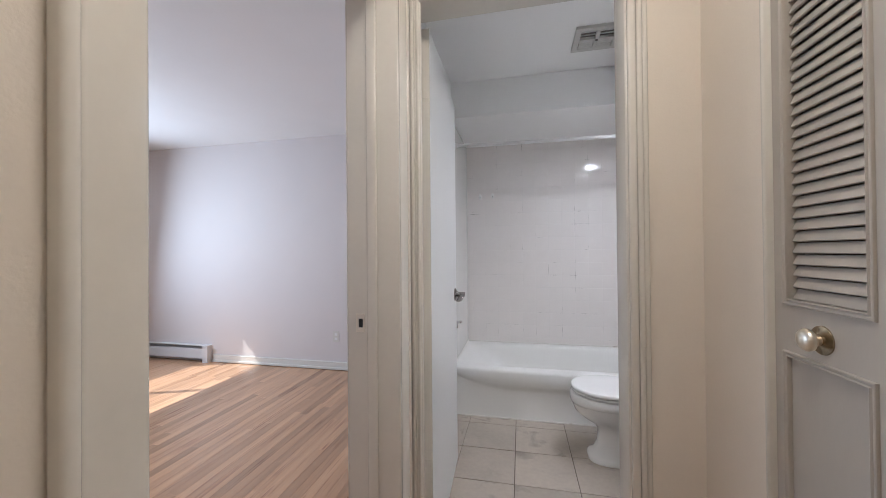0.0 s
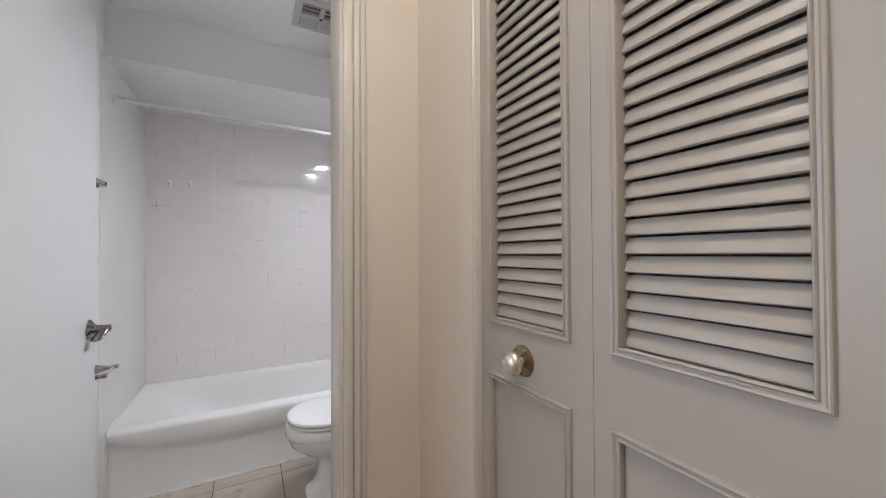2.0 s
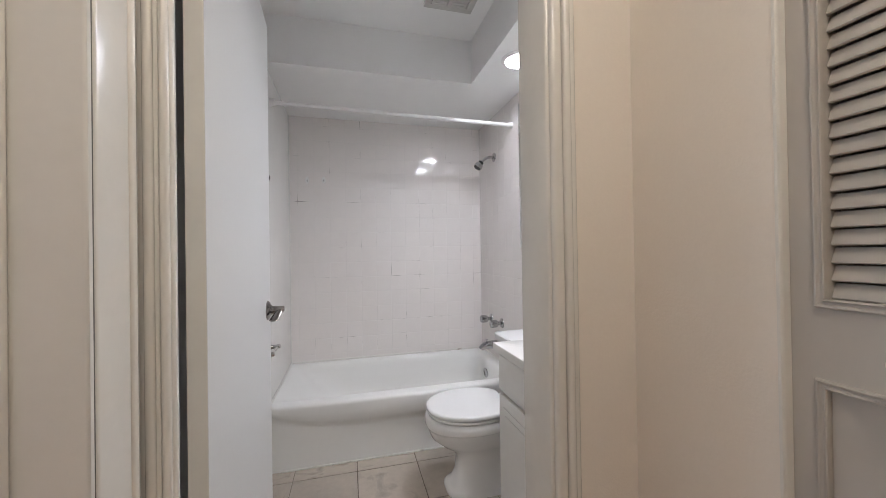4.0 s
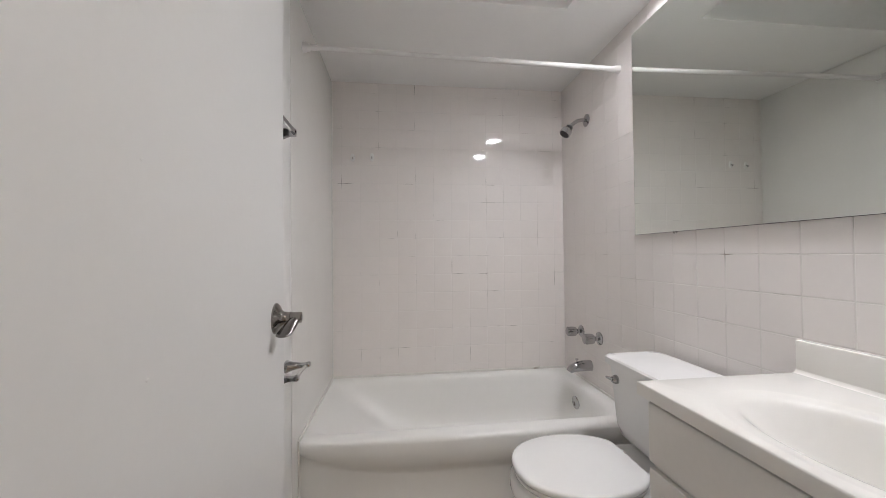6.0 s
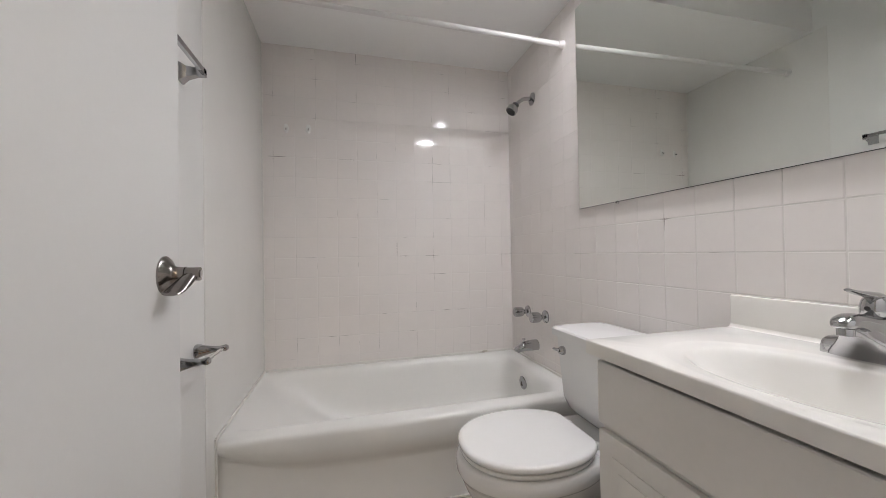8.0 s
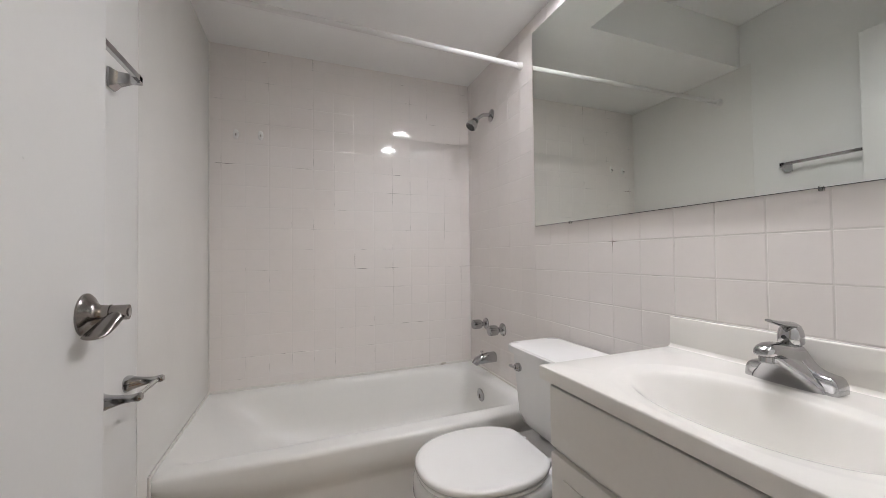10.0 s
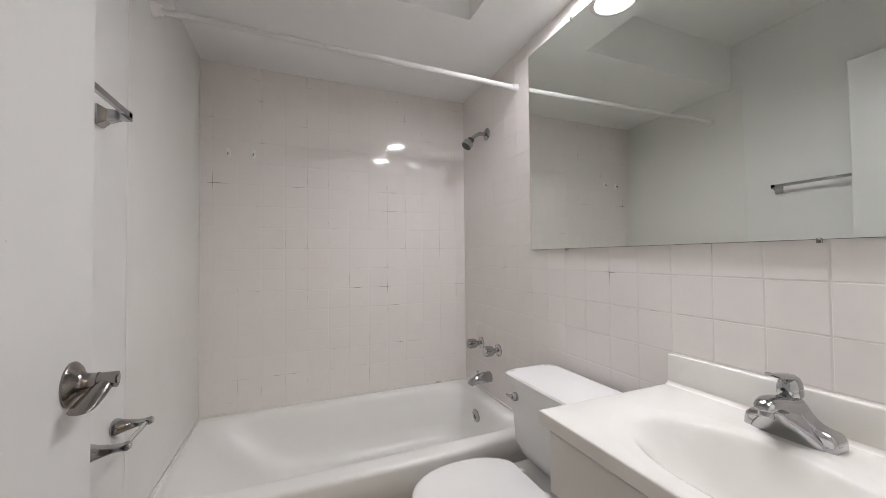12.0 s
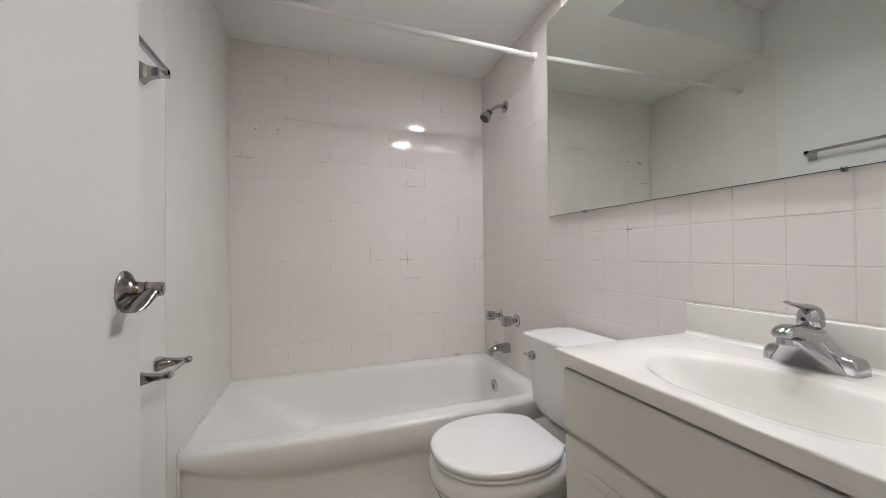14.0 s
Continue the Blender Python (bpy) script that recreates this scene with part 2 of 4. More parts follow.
wall_back = setting("wall_back", box(0, RW + 0.08, 0.0005, 0.1, 0, CEIL), M_GROUT, "bathroom end wall in painted-over white square tile above the tub")
wall_right = setting("wall_right", box(RW + 0.0008, RW + 0.08, HALL_Y, 0.0005, 0, CEIL), M_GROUT2, "bathroom side wall in white square tile behind toilet and vanity")
wall_left = setting("wall_left", box(-0.06, -0.0012, HALL_Y, 0.1, 0, CEIL), M_BATHPAINT, "white painted bathroom wall behind the open door")
wall_panel = setting("wall_panel", box(-0.0012, 0.0, -0.852, 0.0005, 0.0, SOFFIT, bevel=0.001), M_PANEL, "glossy white painted wall panel at the end of the tub")
wall_door = setting("wall_door", boxes((-0.06, 0.1, HALL_Y, BATH_Y, 0, CEIL), (0.835, RW + 0.08, HALL_Y, BATH_Y, 0, CEIL), (0.1, 0.835, HALL_Y, BATH_Y, DOOR_H + 0.015, CEIL)), M_BEIGE, "beige painted hall wall around the bathroom doorway")
wall_door_inner = setting("wall_door_inner", boxes((-0.003, 0.1, BATH_Y, BATH_Y + 0.004, 0, CEIL), (0.835, RW, BATH_Y, BATH_Y + 0.004, 0, CEIL), (0.1, 0.835, BATH_Y, BATH_Y + 0.004, DOOR_H + 0.015, CEIL)), M_BATHPAINT, "white painted inside of the bathroom doorway wall")
soffit = setting("soffit", boxes((-0.003, RW + 0.0015, -0.79, 0.0015, SOFFIT, CEIL), (1.18, RW + 0.0015, BATH_Y, -0.79, SOFFIT, CEIL)), M_CEIL, "lowered white ceiling boxes over tub and vanity")
ceiling_bath = setting("ceiling_bath", box(-0.06, RW + 0.08, BATH_Y, 0.1, CEIL, CEIL + 0.08), M_CEIL, "white painted bathroom ceiling")
ceiling_hall = setting("ceiling_hall", box(-0.03, 1.8, -5.1, BATH_Y, CEIL, CEIL + 0.08), M_CEIL, "white painted hall ceiling")
ceiling_bedroom = setting("ceiling_bedroom", box(-4.0, -0.03, -4.5, 0.1, 2.47, 2.55), M_CEIL, "white painted bedroom ceiling")

CL0, CL1 = -2.508, -3.056                               # closet opening along the hall
wall_hall_right = setting("wall_hall_right", boxes((1.03, 1.09, CL0, HALL_Y, 0, CEIL), (1.03, 1.09, -5.1, CL1, 0, CEIL), (1.03, 1.09, CL1, CL0, 2.05, CEIL)), M_BEIGE, "beige painted hall wall beside the closet")
wall_closet_back = setting("wall_closet_back", box(1.7, 1.8, -3.3, HALL_Y, 0, CEIL), M_BEIGE, "closet back wall behind the louvred doors")
wall_closet_near = setting("wall_closet_near", box(1.09, 1.7, -3.3, -3.2, 0, CEIL), M_BEIGE, "closet side wall behind the louvred doors")
wall_closet_far = setting("wall_closet_far", box(1.09, 1.7, -2.34, HALL_Y, 0, CEIL), M_BEIGE, "closet side wall towards the bathroom")
wall_hall_left = setting("wall_hall_left", boxes((-0.03, 0.115, -2.345, HALL_Y, 0, CEIL), (-0.03, 0.115, -5.1, -3.145, 0, CEIL), (-0.03, 0.115, -3.145, -2.345, DOOR_H + 0.015, CEIL)), M_BEIGE, "beige painted hall wall around the bedroom doorway")
wall_hall_end = setting("wall_hall_end", box(-0.03, 1.8, -5.2, -5.1, 0, CEIL), M_BEIGE, "beige painted end wall of the hall")
wall_bedroom_back = setting("wall_bedroom_back", box(-4.0, -0.06, 0.0, 0.1, 0, CEIL), M_ROOM, "pale pinkish-white bedroom wall in sunlight")
wall_bedroom_right = setting("wall_bedroom_right", boxes((-0.07, -0.06, HALL_Y, 0.0, 0, CEIL), (-0.05, -0.03, -2.345, HALL_Y, 0, CEIL), (-0.04, -0.03, -4.5, -3.145, 0, CEIL), (-0.04, -0.03, -3.145, -2.345, DOOR_H + 0.015, CEIL)), M_ROOM, "pale bedroom wall backing the bathroom")
WY0, WY1, WZ0, WZ1 = -2.15, -0.51, 0.95, 1.98
wall_bedroom_left = setting("wall_bedroom_left", boxes((-4.0, -3.9, -4.5, WY0, 0, CEIL), (-4.0, -3.9, WY1, 0.0, 0, CEIL), (-4.0, -3.9, WY0, WY1, 0, WZ0), (-4.0, -3.9, WY0, WY1, WZ1, CEIL)), M_ROOM, "pale bedroom wall with the window")
wall_bedroom_front = setting("wall_bedroom_front", box(-4.0, -0.03, -4.6, -4.5, 0, CEIL), M_ROOM, "pale bedroom wall opposite the sunlit one")
floor_base = setting("floor_bath", box(-0.06, RW + 0.08, BATH_Y, 0.1, -0.1, -0.004), M_FLOORGROUT, "beige ceramic tile bathroom floor with dark joints")
floor_hall = setting("floor_hall", box(-0.06, 1.8, -5.2, BATH_Y, -0.1, -0.002), M_WOOD, "oak hall floor")
floor_bedroom = setting("floor_bedroom", box(-4.0, -0.06, -4.6, 0.1, -0.1, -0.006), M_WOODGAP, "oak strip bedroom floor with a satin finish")

# casings and jambs


def casing(name, rows, label):
    bm = bmesh.new()
    for r in rows:
        add_box(bm, *r, bevel=0.006, seg=3)
    return setting(name, bm, M_TRIM, label, smooth=40)


trim_bath_jamb = casing("trim_bath_jamb", [(0.82, 0.835, HALL_Y - 0.004, BATH_Y + 0.006, 0, DOOR_H), (0.1, 0.117, HALL_Y - 0.004, BATH_Y + 0.006, 0, DOOR_H), (0.1, 0.835, HALL_Y - 0.004, BATH_Y + 0.006, DOOR_H, DOOR_H + 0.015)], "cream painted jambs of the bathroom doorway")
trim_bath_casing = casing("trim_bath_casing", [(0.826, 0.85, HALL_Y - 0.018, HALL_Y, 0, DOOR_H + 0.06), (0.85, 0.866, HALL_Y - 0.024, HALL_Y, 0, DOOR_H + 0.065), (0.866, 0.884, HALL_Y - 0.012, HALL_Y, 0, DOOR_H + 0.07), (0.116, 0.884, HALL_Y - 0.016, HALL_Y, DOOR_H + 0.006, DOOR_H + 0.07), (0.1312, 0.146, HALL_Y - 0.014, HALL_Y, 0, DOOR_H + 0.006), (0.146, 0.153, HALL_Y - 0.010, HALL_Y, 0, DOOR_H + 0.006), (0.153, 0.166, HALL_Y - 0.014, HALL_Y, 0, DOOR_H + 0.006), (0.1, 0.17, HALL_Y - 0.0045, HALL_Y + 0.012, 0, DOOR_H)], "moulded cream casing of the bathroom doorway")
trim_bed_jamb = casing("trim_bedroom_jamb", [(-0.053, 0.129, -2.36, -2.354, 0, DOOR_H), (-0.053, 0.115, -2.354, -2.345, 0, DOOR_H), (0.02, 0.055, -2.372, -2.36, 0, DOOR_H), (-0.034, 0.119, -3.145, -3.13, 0, DOOR_H), (-0.034, 0.1145, -3.145, -2.345, DOOR_H, DOOR_H + 0.015)], "cream painted jambs of the bedroom doorway")
trim_bed_casing = casing("trim_bedroom_casing", [(0.115, 0.131, -2.3515, -2.256, 0, DOOR_H + 0.06), (0.115, 0.137, -2.283, -2.27, 0, DOOR_H + 0.06), (0.115, 0.131, -3.2, -3.138, 0, DOOR_H + 0.06), (0.115, 0.138, -3.215, -3.2, 0, DOOR_H + 0.06), (0.115, 0.131, -3.215, -2.285, DOOR_H + 0.006, DOOR_H + 0.06)], "moulded cream casing of the bedroom doorway")
trim_closet = casing("trim_closet_jamb", [(1.027, 1.09, CL0 - 0.006, CL0 + 0.002, 0, 2.05), (1.027, 1.09, CL1 - 0.002, CL1 + 0.004, 0, 2.05), (1.027, 1.09, CL1, CL0, 2.044, 2.052)], "painted jambs of the closet opening")
baseboard = setting("baseboard", boxes((-2.93, -0.06, -0.014, 0.0, 0.004, 0.085), (-2.93, -0.06, -0.024, -0.0141, 0.004, 0.03), bevel=0.004), M_TRIM, "white painted bedroom baseboard")
# no real gap here: a solid dark strip carries the joint's shade
trim_joint = setting("trim_joint", box(0.117, 0.1285, -2.3538, -2.3508, 0, DOOR_H), M_DARK, "dark strip painted in for the shaded gap between jamb and casing")
threshold = setting("threshold", box(0.117, 0.82, HALL_Y - 0.01, BATH_Y + 0.02, -0.004, 0.012, bevel=0.005), M_FLOORTILE, "stone threshold of the bathroom doorway")
caulk = setting("caulk_line", boxes((0.0, 0.006, -0.765, 0.0, 0.363, 0.378), (0.0, RW, -0.006, 0.0, 0.363, 0.379), (RW - 0.006, RW, -0.765, 0.0, 0.363, 0.378), (0.0, 0.007, -0.776, -0.764, 0.0, 0.375), (0.0, 0.005, -0.005, 0.0, 0.378, SOFFIT), (0.06, 1.1, -0.772, -0.764, 0.0, 0.008), bevel=0.0015), M_CAULK, "worn white caulk along the tub")

# bedroom window, its frame and mullion
window = tagged(thing("window_1", "white bedroom window with one mullion, sun coming through", "window"), kind="structure")
part("window_frame", boxes((-3.98, -3.92, WY0, WY0 + 0.05, WZ0, WZ1), (-3.98, -3.92, WY1 - 0.05, WY1, WZ0, WZ1), (-3.98, -3.92, WY0 + 0.05, WY1 - 0.05, WZ0, WZ0 + 0.05), (-3.98, -3.92, WY0 + 0.05, WY1 - 0.05, WZ1 - 0.05, WZ1), (-3.97, -3.93, -1.42, -1.37, WZ0 + 0.05, WZ1 - 0.05), bevel=0.004), M_TRIM, window)
part("window_sill", box(-3.93, -3.85, WY0 - 0.04, WY1 + 0.04, WZ0 - 0.03, WZ0, bevel=0.006), M_TRIM, window)


# ---- bathroom ----
def bath_door():
    d = tagged(thing("door_1", "white painted flush bathroom door, standing open", "door", at=(0.165, -2.1, 0)), kind="structure")
    d.rotation_euler = (0, 0, radians(2.8))
    o = Matrix.Translation((-0.148, 2.105, 0))
    leaf = part("door_leaf", box(0.113, 0.148, -2.105, -1.357, 0.012, 2.095, bevel=0.002), M_DOOR, d)
    part("hinge_edge", box(0.1135, 0.1475, -2.1068, -2.1048, 0.014, 2.093), M_TRIM, d, "cream painted hinge edge")
    rose = part("lever_rose", lathe([(0.036, 0.0), (0.036, 0.003), (0.031, 0.008), (0.022, 0.012), (0.016, 0.018), (0.0145, 0.03), (0.0155, 0.034)], Matrix.Translation((0.148, -1.428, 0.985)) @ X_AXIS), M_NICKEL, d, "satin nickel rose", smooth=40)
    bm = tube([(0.178, -1.428, 0.986), (0.182, -1.428, 0.986), (0.206, -1.428, 0.986)], [0.0125, 0.013, 0.013], n=18)
    blade = ((0.194, -1.421, 0.986, 0.011, 0.010, 0), (0.1925, -1.433, 0.983, 0.012, 0.0095, -20), (0.188, -1.445, 0.975, 0.014, 0.0085, -36), (0.182, -1.456, 0.965, 0.016, 0.007, -38), (0.177, -1.466, 0.957, 0.0165, 0.0055, -26), (0.175, -1.474, 0.954, 0.015, 0.0042, -14), (0.175, -1.478, 0.953, 0.011, 0.003, -8))
    rings = []
    for px, py, pz, w, th, tip in blade:
        ny, nz = math.sin(radians(tip)), math.cos(radians(tip))
        rings.append([(px + w * math.cos(2 * math.pi * k / 20), py + th * ny * math.sin(2 * math.pi * k / 20), pz + th * nz * math.sin(2 * math.pi * k / 20)) for k in range(20)])
    merge(bm, loft(rings, cap_top=True, cap_bottom=True))
    part("lever_handle", bm, M_NICKEL, rose, "drooping nickel lever", smooth=40)
    part("lock_button", lathe([(0.007, 0), (0.007, 0.0015), (0.005, 0.0025)], Matrix.Translation((0.206, -1.428, 0.986)) @ X_AXIS, n=16), M_CHROME, rose)
    part("lever_rose", lathe([(0.036, 0.0), (0.036, 0.003), (0.016, 0.018), (0.0145, 0.03)], Matrix.Translation((0.113, -1.428, 0.985)) @ BACK_X), M_NICKEL, d, "satin nickel rose", smooth=40)
    part("latch_plate", box(0.12, 0.141, -1.3572, -1.3555, 0.955, 1.015), M_NICKEL, d)
    for z in (1.868, 0.39):
        knuckles = bmesh.new()
        for k in range(5):
            merge(knuckles, tube([(0.106, -2.113, z - 0.045 + 0.0182 * k), (0.106, -2.113, z - 0.0285 + 0.0182 * k)], 0.0085, n=12))
        h = part("hinge", knuckles, M_TRIM, d, "painted-over hinge")
        part("hinge_leaf", boxes((0.106, 0.143, -2.1095, -2.1069, z - 0.045, z + 0.045)), M_TRIM, h)
    for y, z, r in ((-1.585, 1.21, 0.002), (-1.9, 1.235, 0.0024), (-1.89, 1.0, 0.0022)):
        part("paint_nib", loft([oval(0, 0, h, r * q, r * q * 1.5, 2.0, 12) for h, q in ((0, 1), (0.0005, 0.75), (0.0007, 0.3))]), M_DOOR, d, "lump in the paint").data.transform(Matrix.Translation((0.148, y, z)) @ X_AXIS)
    for ob in d.children_recursive:
        ob.data.transform(o)


bath_door()


def bathtub():
    tub = thing("bathtub", "white enamelled built-in bathtub with a rounded front rim", "bathtub")
    n = 160

    def ring(x0, x1, y0, y1, z, p, bow=0.0, lip=None):
        """A level ring; lip, where given, is how far up the swelling front lip it lies."""
        cx, cy, ax, ay = (x0 + x1) / 2, (y0 + y1) / 2, (x1 - x0) / 2, (y1 - y0) / 2
        out = []
        for x, y, zz in oval(cx, cy, z, ax, ay, p, n):
            u = min(1.0, abs(x - cx) / ax)
            if lip is not None:
                low = 0.213 + 0.1 * u ** 4
                zz = low + (0.338 - low) * lip
            if y < cy:
                y -= bow * (1 - u ** 2) * min(1.0, (cy - y) / ay)
            out.append((x, y, zz))
        return out
    a, b = -0.01, RW + 0.01
    rings = [ring(a, b, -0.764, 0.01, 0.0, 60),
             ring(a, b, -0.760, 0.01, 0.10, 60),
             ring(a, b, -0.758, 0.01, 0.0, 60, 0.0, -0.14),
             ring(a, b, -0.759, 0.01, 0.0, 60, 0.002, 0.0),
             ring(a, b, -0.764, 0.01, 0.0, 60, 0.008, 0.13),
             ring(a, b, -0.770, 0.01, 0.0, 60, 0.014, 0.33),
             ring(a, b, -0.773, 0.01, 0.0, 60, 0.017, 0.65),
             ring(a, b, -0.7725, 0.01, 0.0, 60, 0.017, 1.0),
             ring(a, b, -0.7712, 0.01, 0.3465, 60, 0.017),
             ring(a, b, -0.768, 0.01, 0.353, 60, 0.016),
             ring(a, b, -0.7625, 0.01, 0.3575, 60, 0.016),
             ring(a, b, -0.754, 0.01, 0.3603, 60, 0.015),
             ring(a, b, -0.740, 0.01, 0.363, 60, 0.012),
             ring(-0.006, RW + 0.004, -0.728, 0.004, 0.3655, 50, 0.006),
             ring(0.006, RW - 0.03, -0.716, -0.014, 0.3645, 30, 0.002),
             ring(0.016, RW - 0.052, -0.706, -0.027, 0.361, 20),
             ring(0.028, RW - 0.066, -0.694, -0.037, 0.353, 14),
             ring(0.044, RW - 0.076, -0.682, -0.045, 0.338, 10),
             ring(0.07, RW - 0.083, -0.669, -0.053, 0.31, 8),
             ring(0.115, RW - 0.092, -0.652, -0.064, 0.27, 6.5),
             ring(0.17, RW - 0.1, -0.638, -0.076, 0.22, 5.5),
             ring(0.24, RW - 0.109, -0.623, -0.089, 0.16, 5),
             ring(0.32, RW - 0.125, -0.602, -0.112, 0.10, 4.4),
             ring(0.365, RW - 0.147, -0.582, -0.136, 0.073, 4),
             ring(0.42, RW - 0.19, -0.545, -0.172, 0.06, 3.5),
             ring(0.53, RW - 0.3, -0.48, -0.24, 0.055, 3)]
    part("tub_shell", loft(rings, cap_top=True, cap_bottom=False), M_TUB, tub, smooth=50)
    ov = part("overflow_plate", lathe([(0.041, 0), (0.041, 0.004), (0.032, 0.010), (0.008, 0.012)], Matrix.Translation((1.4285, -0.325, 0.262)) @ pose(0, 0, 0, 0, -97, 0)), M_CHROME, tub, "chrome overflow plate", smooth=40)
    part("overflow_slot", box(-0.003, 0.003, -0.006, 0.006, -0.012, 0.012, bevel=0.001, m=Matrix.Translation((1.418, -0.325, 0.262))), M_DARK, ov)
    part("drain", lathe([(0.03, 0), (0.03, 0.003), (0.02, 0.004)], Matrix.Translation((1.2, -0.345, 0.056))), M_CHROME, tub, smooth=40)


bathtub()


def tub_valve(y):
    v = thing("tub_valve_handle", "chrome fluted tub tap on white tile", "tap", "tub taps")
    part("flange", lathe([(0.036, 0), (0.035, 0.004), (0.024, 0.011), (0.014, 0.016), (0.0135, 0.032)], Matrix.Translation((RW, y, 0.655)) @ BACK_X), M_CHROME, v, smooth=40)
    bm = bmesh.new()
    prof = [(0.014, 0.0), (0.02, 0.006), (0.027, 0.014), (0.029, 0.022), (0.029, 0.054), (0.0275, 0.06), (0.021, 0.065), (0.006, 0.067)]
    k = 32
    t = loft([[(r * (1 - (0.2 if i % 4 < 2 and 0.01 < z < 0.0605 else 0.0)) * math.cos(2 * math.pi * i / k), r * (1 - (0.2 if i % 4 < 2 and 0.01 < z < 0.0605 else 0.0)) * math.sin(2 * math.pi * i / k), z) for i in range(k)] for r, z in prof])
    merge(bm, t, Matrix.Translation((RW - 0.028, y, 0.655)) @ BACK_X)
    part("knob", bm, M_CHROME, v, "fluted chrome grip", smooth=25)


tub_valve(-0.225)
tub_valve(-0.425)


def tub_spout():
    s = thing("tub_spout", "chrome tub filler spout with diverter pin", "tap")
    part("flange", lathe([(0.03, 0), (0.029, 0.004), (0.024, 0.008)], Matrix.Translation((RW, -0.325, 0.475)) @ BACK_X), M_CHROME, s, smooth=40)
    part("spout", tube([(RW - 0.004, -0.325, 0.477), (RW - 0.05, -0.325, 0.476), (RW - 0.088, -0.325, 0.472), (RW - 0.112, -0.325, 0.465), (RW - 0.127, -0.325, 0.455), (RW - 0.133, -0.325, 0.447)], [0.031, 0.0305, 0.028, 0.0245, 0.02, 0.017], n=20), M_CHROME, s, smooth=50)
    part("diverter_pin", tube([(RW - 0.085, -0.325, 0.495), (RW - 0.085, -0.325, 0.511), (RW - 0.085, -0.325, 0.513), (RW - 0.085, -0.325, 0.519)], [0.0035, 0.0035, 0.009, 0.0095], n=12), M_CHROME, s, smooth=40)


tub_spout()


def shower():
    s = thing("shower", "chrome shower head on a bent arm", "shower head")
    part("flange", lathe([(0.036, 0), (0.036, 0.003), (0.026, 0.009), (0.012, 0.013)], Matrix.Translation((RW, -0.325, 1.915)) @ BACK_X), M_CHROME, s, smooth=40)
    part("arm", tube([(RW, -0.325, 1.915), (RW - 0.03, -0.325, 1.915), (RW - 0.055, -0.325, 1.91), (RW - 0.075, -0.325, 1.898), (RW - 0.105, -0.325, 1.873)], 0.0112, n=14), M_CHROME, s, smooth=50)
    m = Matrix.Translation((RW - 0.103, -0.325, 1.875)) @ pose(0, 0, 0, 0, 217, 0)
    part("swivel", lathe([(0.013, 0), (0.02, 0.003), (0.02, 0.014), (0.015, 0.018)], m, n=20), M_BLACK, s, "black swivel ring", smooth=40)
    h = part("head", lathe([(0.016, 0.016), (0.025, 0.021), (0.032, 0.033), (0.0325, 0.0575), (0.03, 0.06)], m, n=28), M_CHROME, s, smooth=40)
    part("face", lathe([(0.0285, 0.0602), (0.0275, 0.062), (0.015, 0.0622), (0.014, 0.059), (0.009, 0.059), (0.0085, 0.0635)], m, n=24), M_BLACK, h, "dark spray face", smooth=30)


shower()

rod = thing("shower_rod", "white enamelled shower curtain rod between the walls", "curtain rod")
part("bar", tube([(0.012, -0.665, 2.064), (RW * 0.52, -0.657, 2.056), (RW * 0.521, -0.657, 2.056), (RW - 0.012, -0.645, 2.052)], [0.0115, 0.0115, 0.013, 0.013]), M_ROD, rod, smooth=50)
part("end_flange", lathe([(0.024, 0), (0.024, 0.008), (0.018, 0.016), (0.0175, 0.028)], Matrix.Translation((0, -0.665, 2.064)) @ X_AXIS, n=20), M_ROD, rod, smooth=40)
part("end_flange", lathe([(0.02, 0), (0.02, 0.008), (0.017, 0.014), (0.0165, 0.03)], Matrix.Translation((RW, -0.645, 2.052)) @ BACK_X, n=20), M_ROD, rod, smooth=40)


def wall_hook(x, z):
    h = thing("wall_hook", "small white adhesive wall hook on tile", "hook", "adhesive hooks")
    part("hook_plate", loft([oval(0, 0, z0, 0.0135 * k, 0.026 * k, 2.4, 24) for z0, k in ((0, 1), (0.003, 1), (0.005, 0.86))]), M_PLASTIC, h, smooth=40).matrix_basis = Matrix.Translation((x, 0, z)) @ pose(0, 0, 0, 90, 0, 0)
    part("prong", tube([(x, -0.004, z + 0.002), (x, -0.012, z - 0.008), (x + 0.001, -0.018, z - 0.012), (x + 0.001, -0.021, z - 0.004)], 0.003, n=8), M_CHROME, h, smooth=50)


wall_hook(0.127, 1.752)
wall_hook(0.247, 1.757)


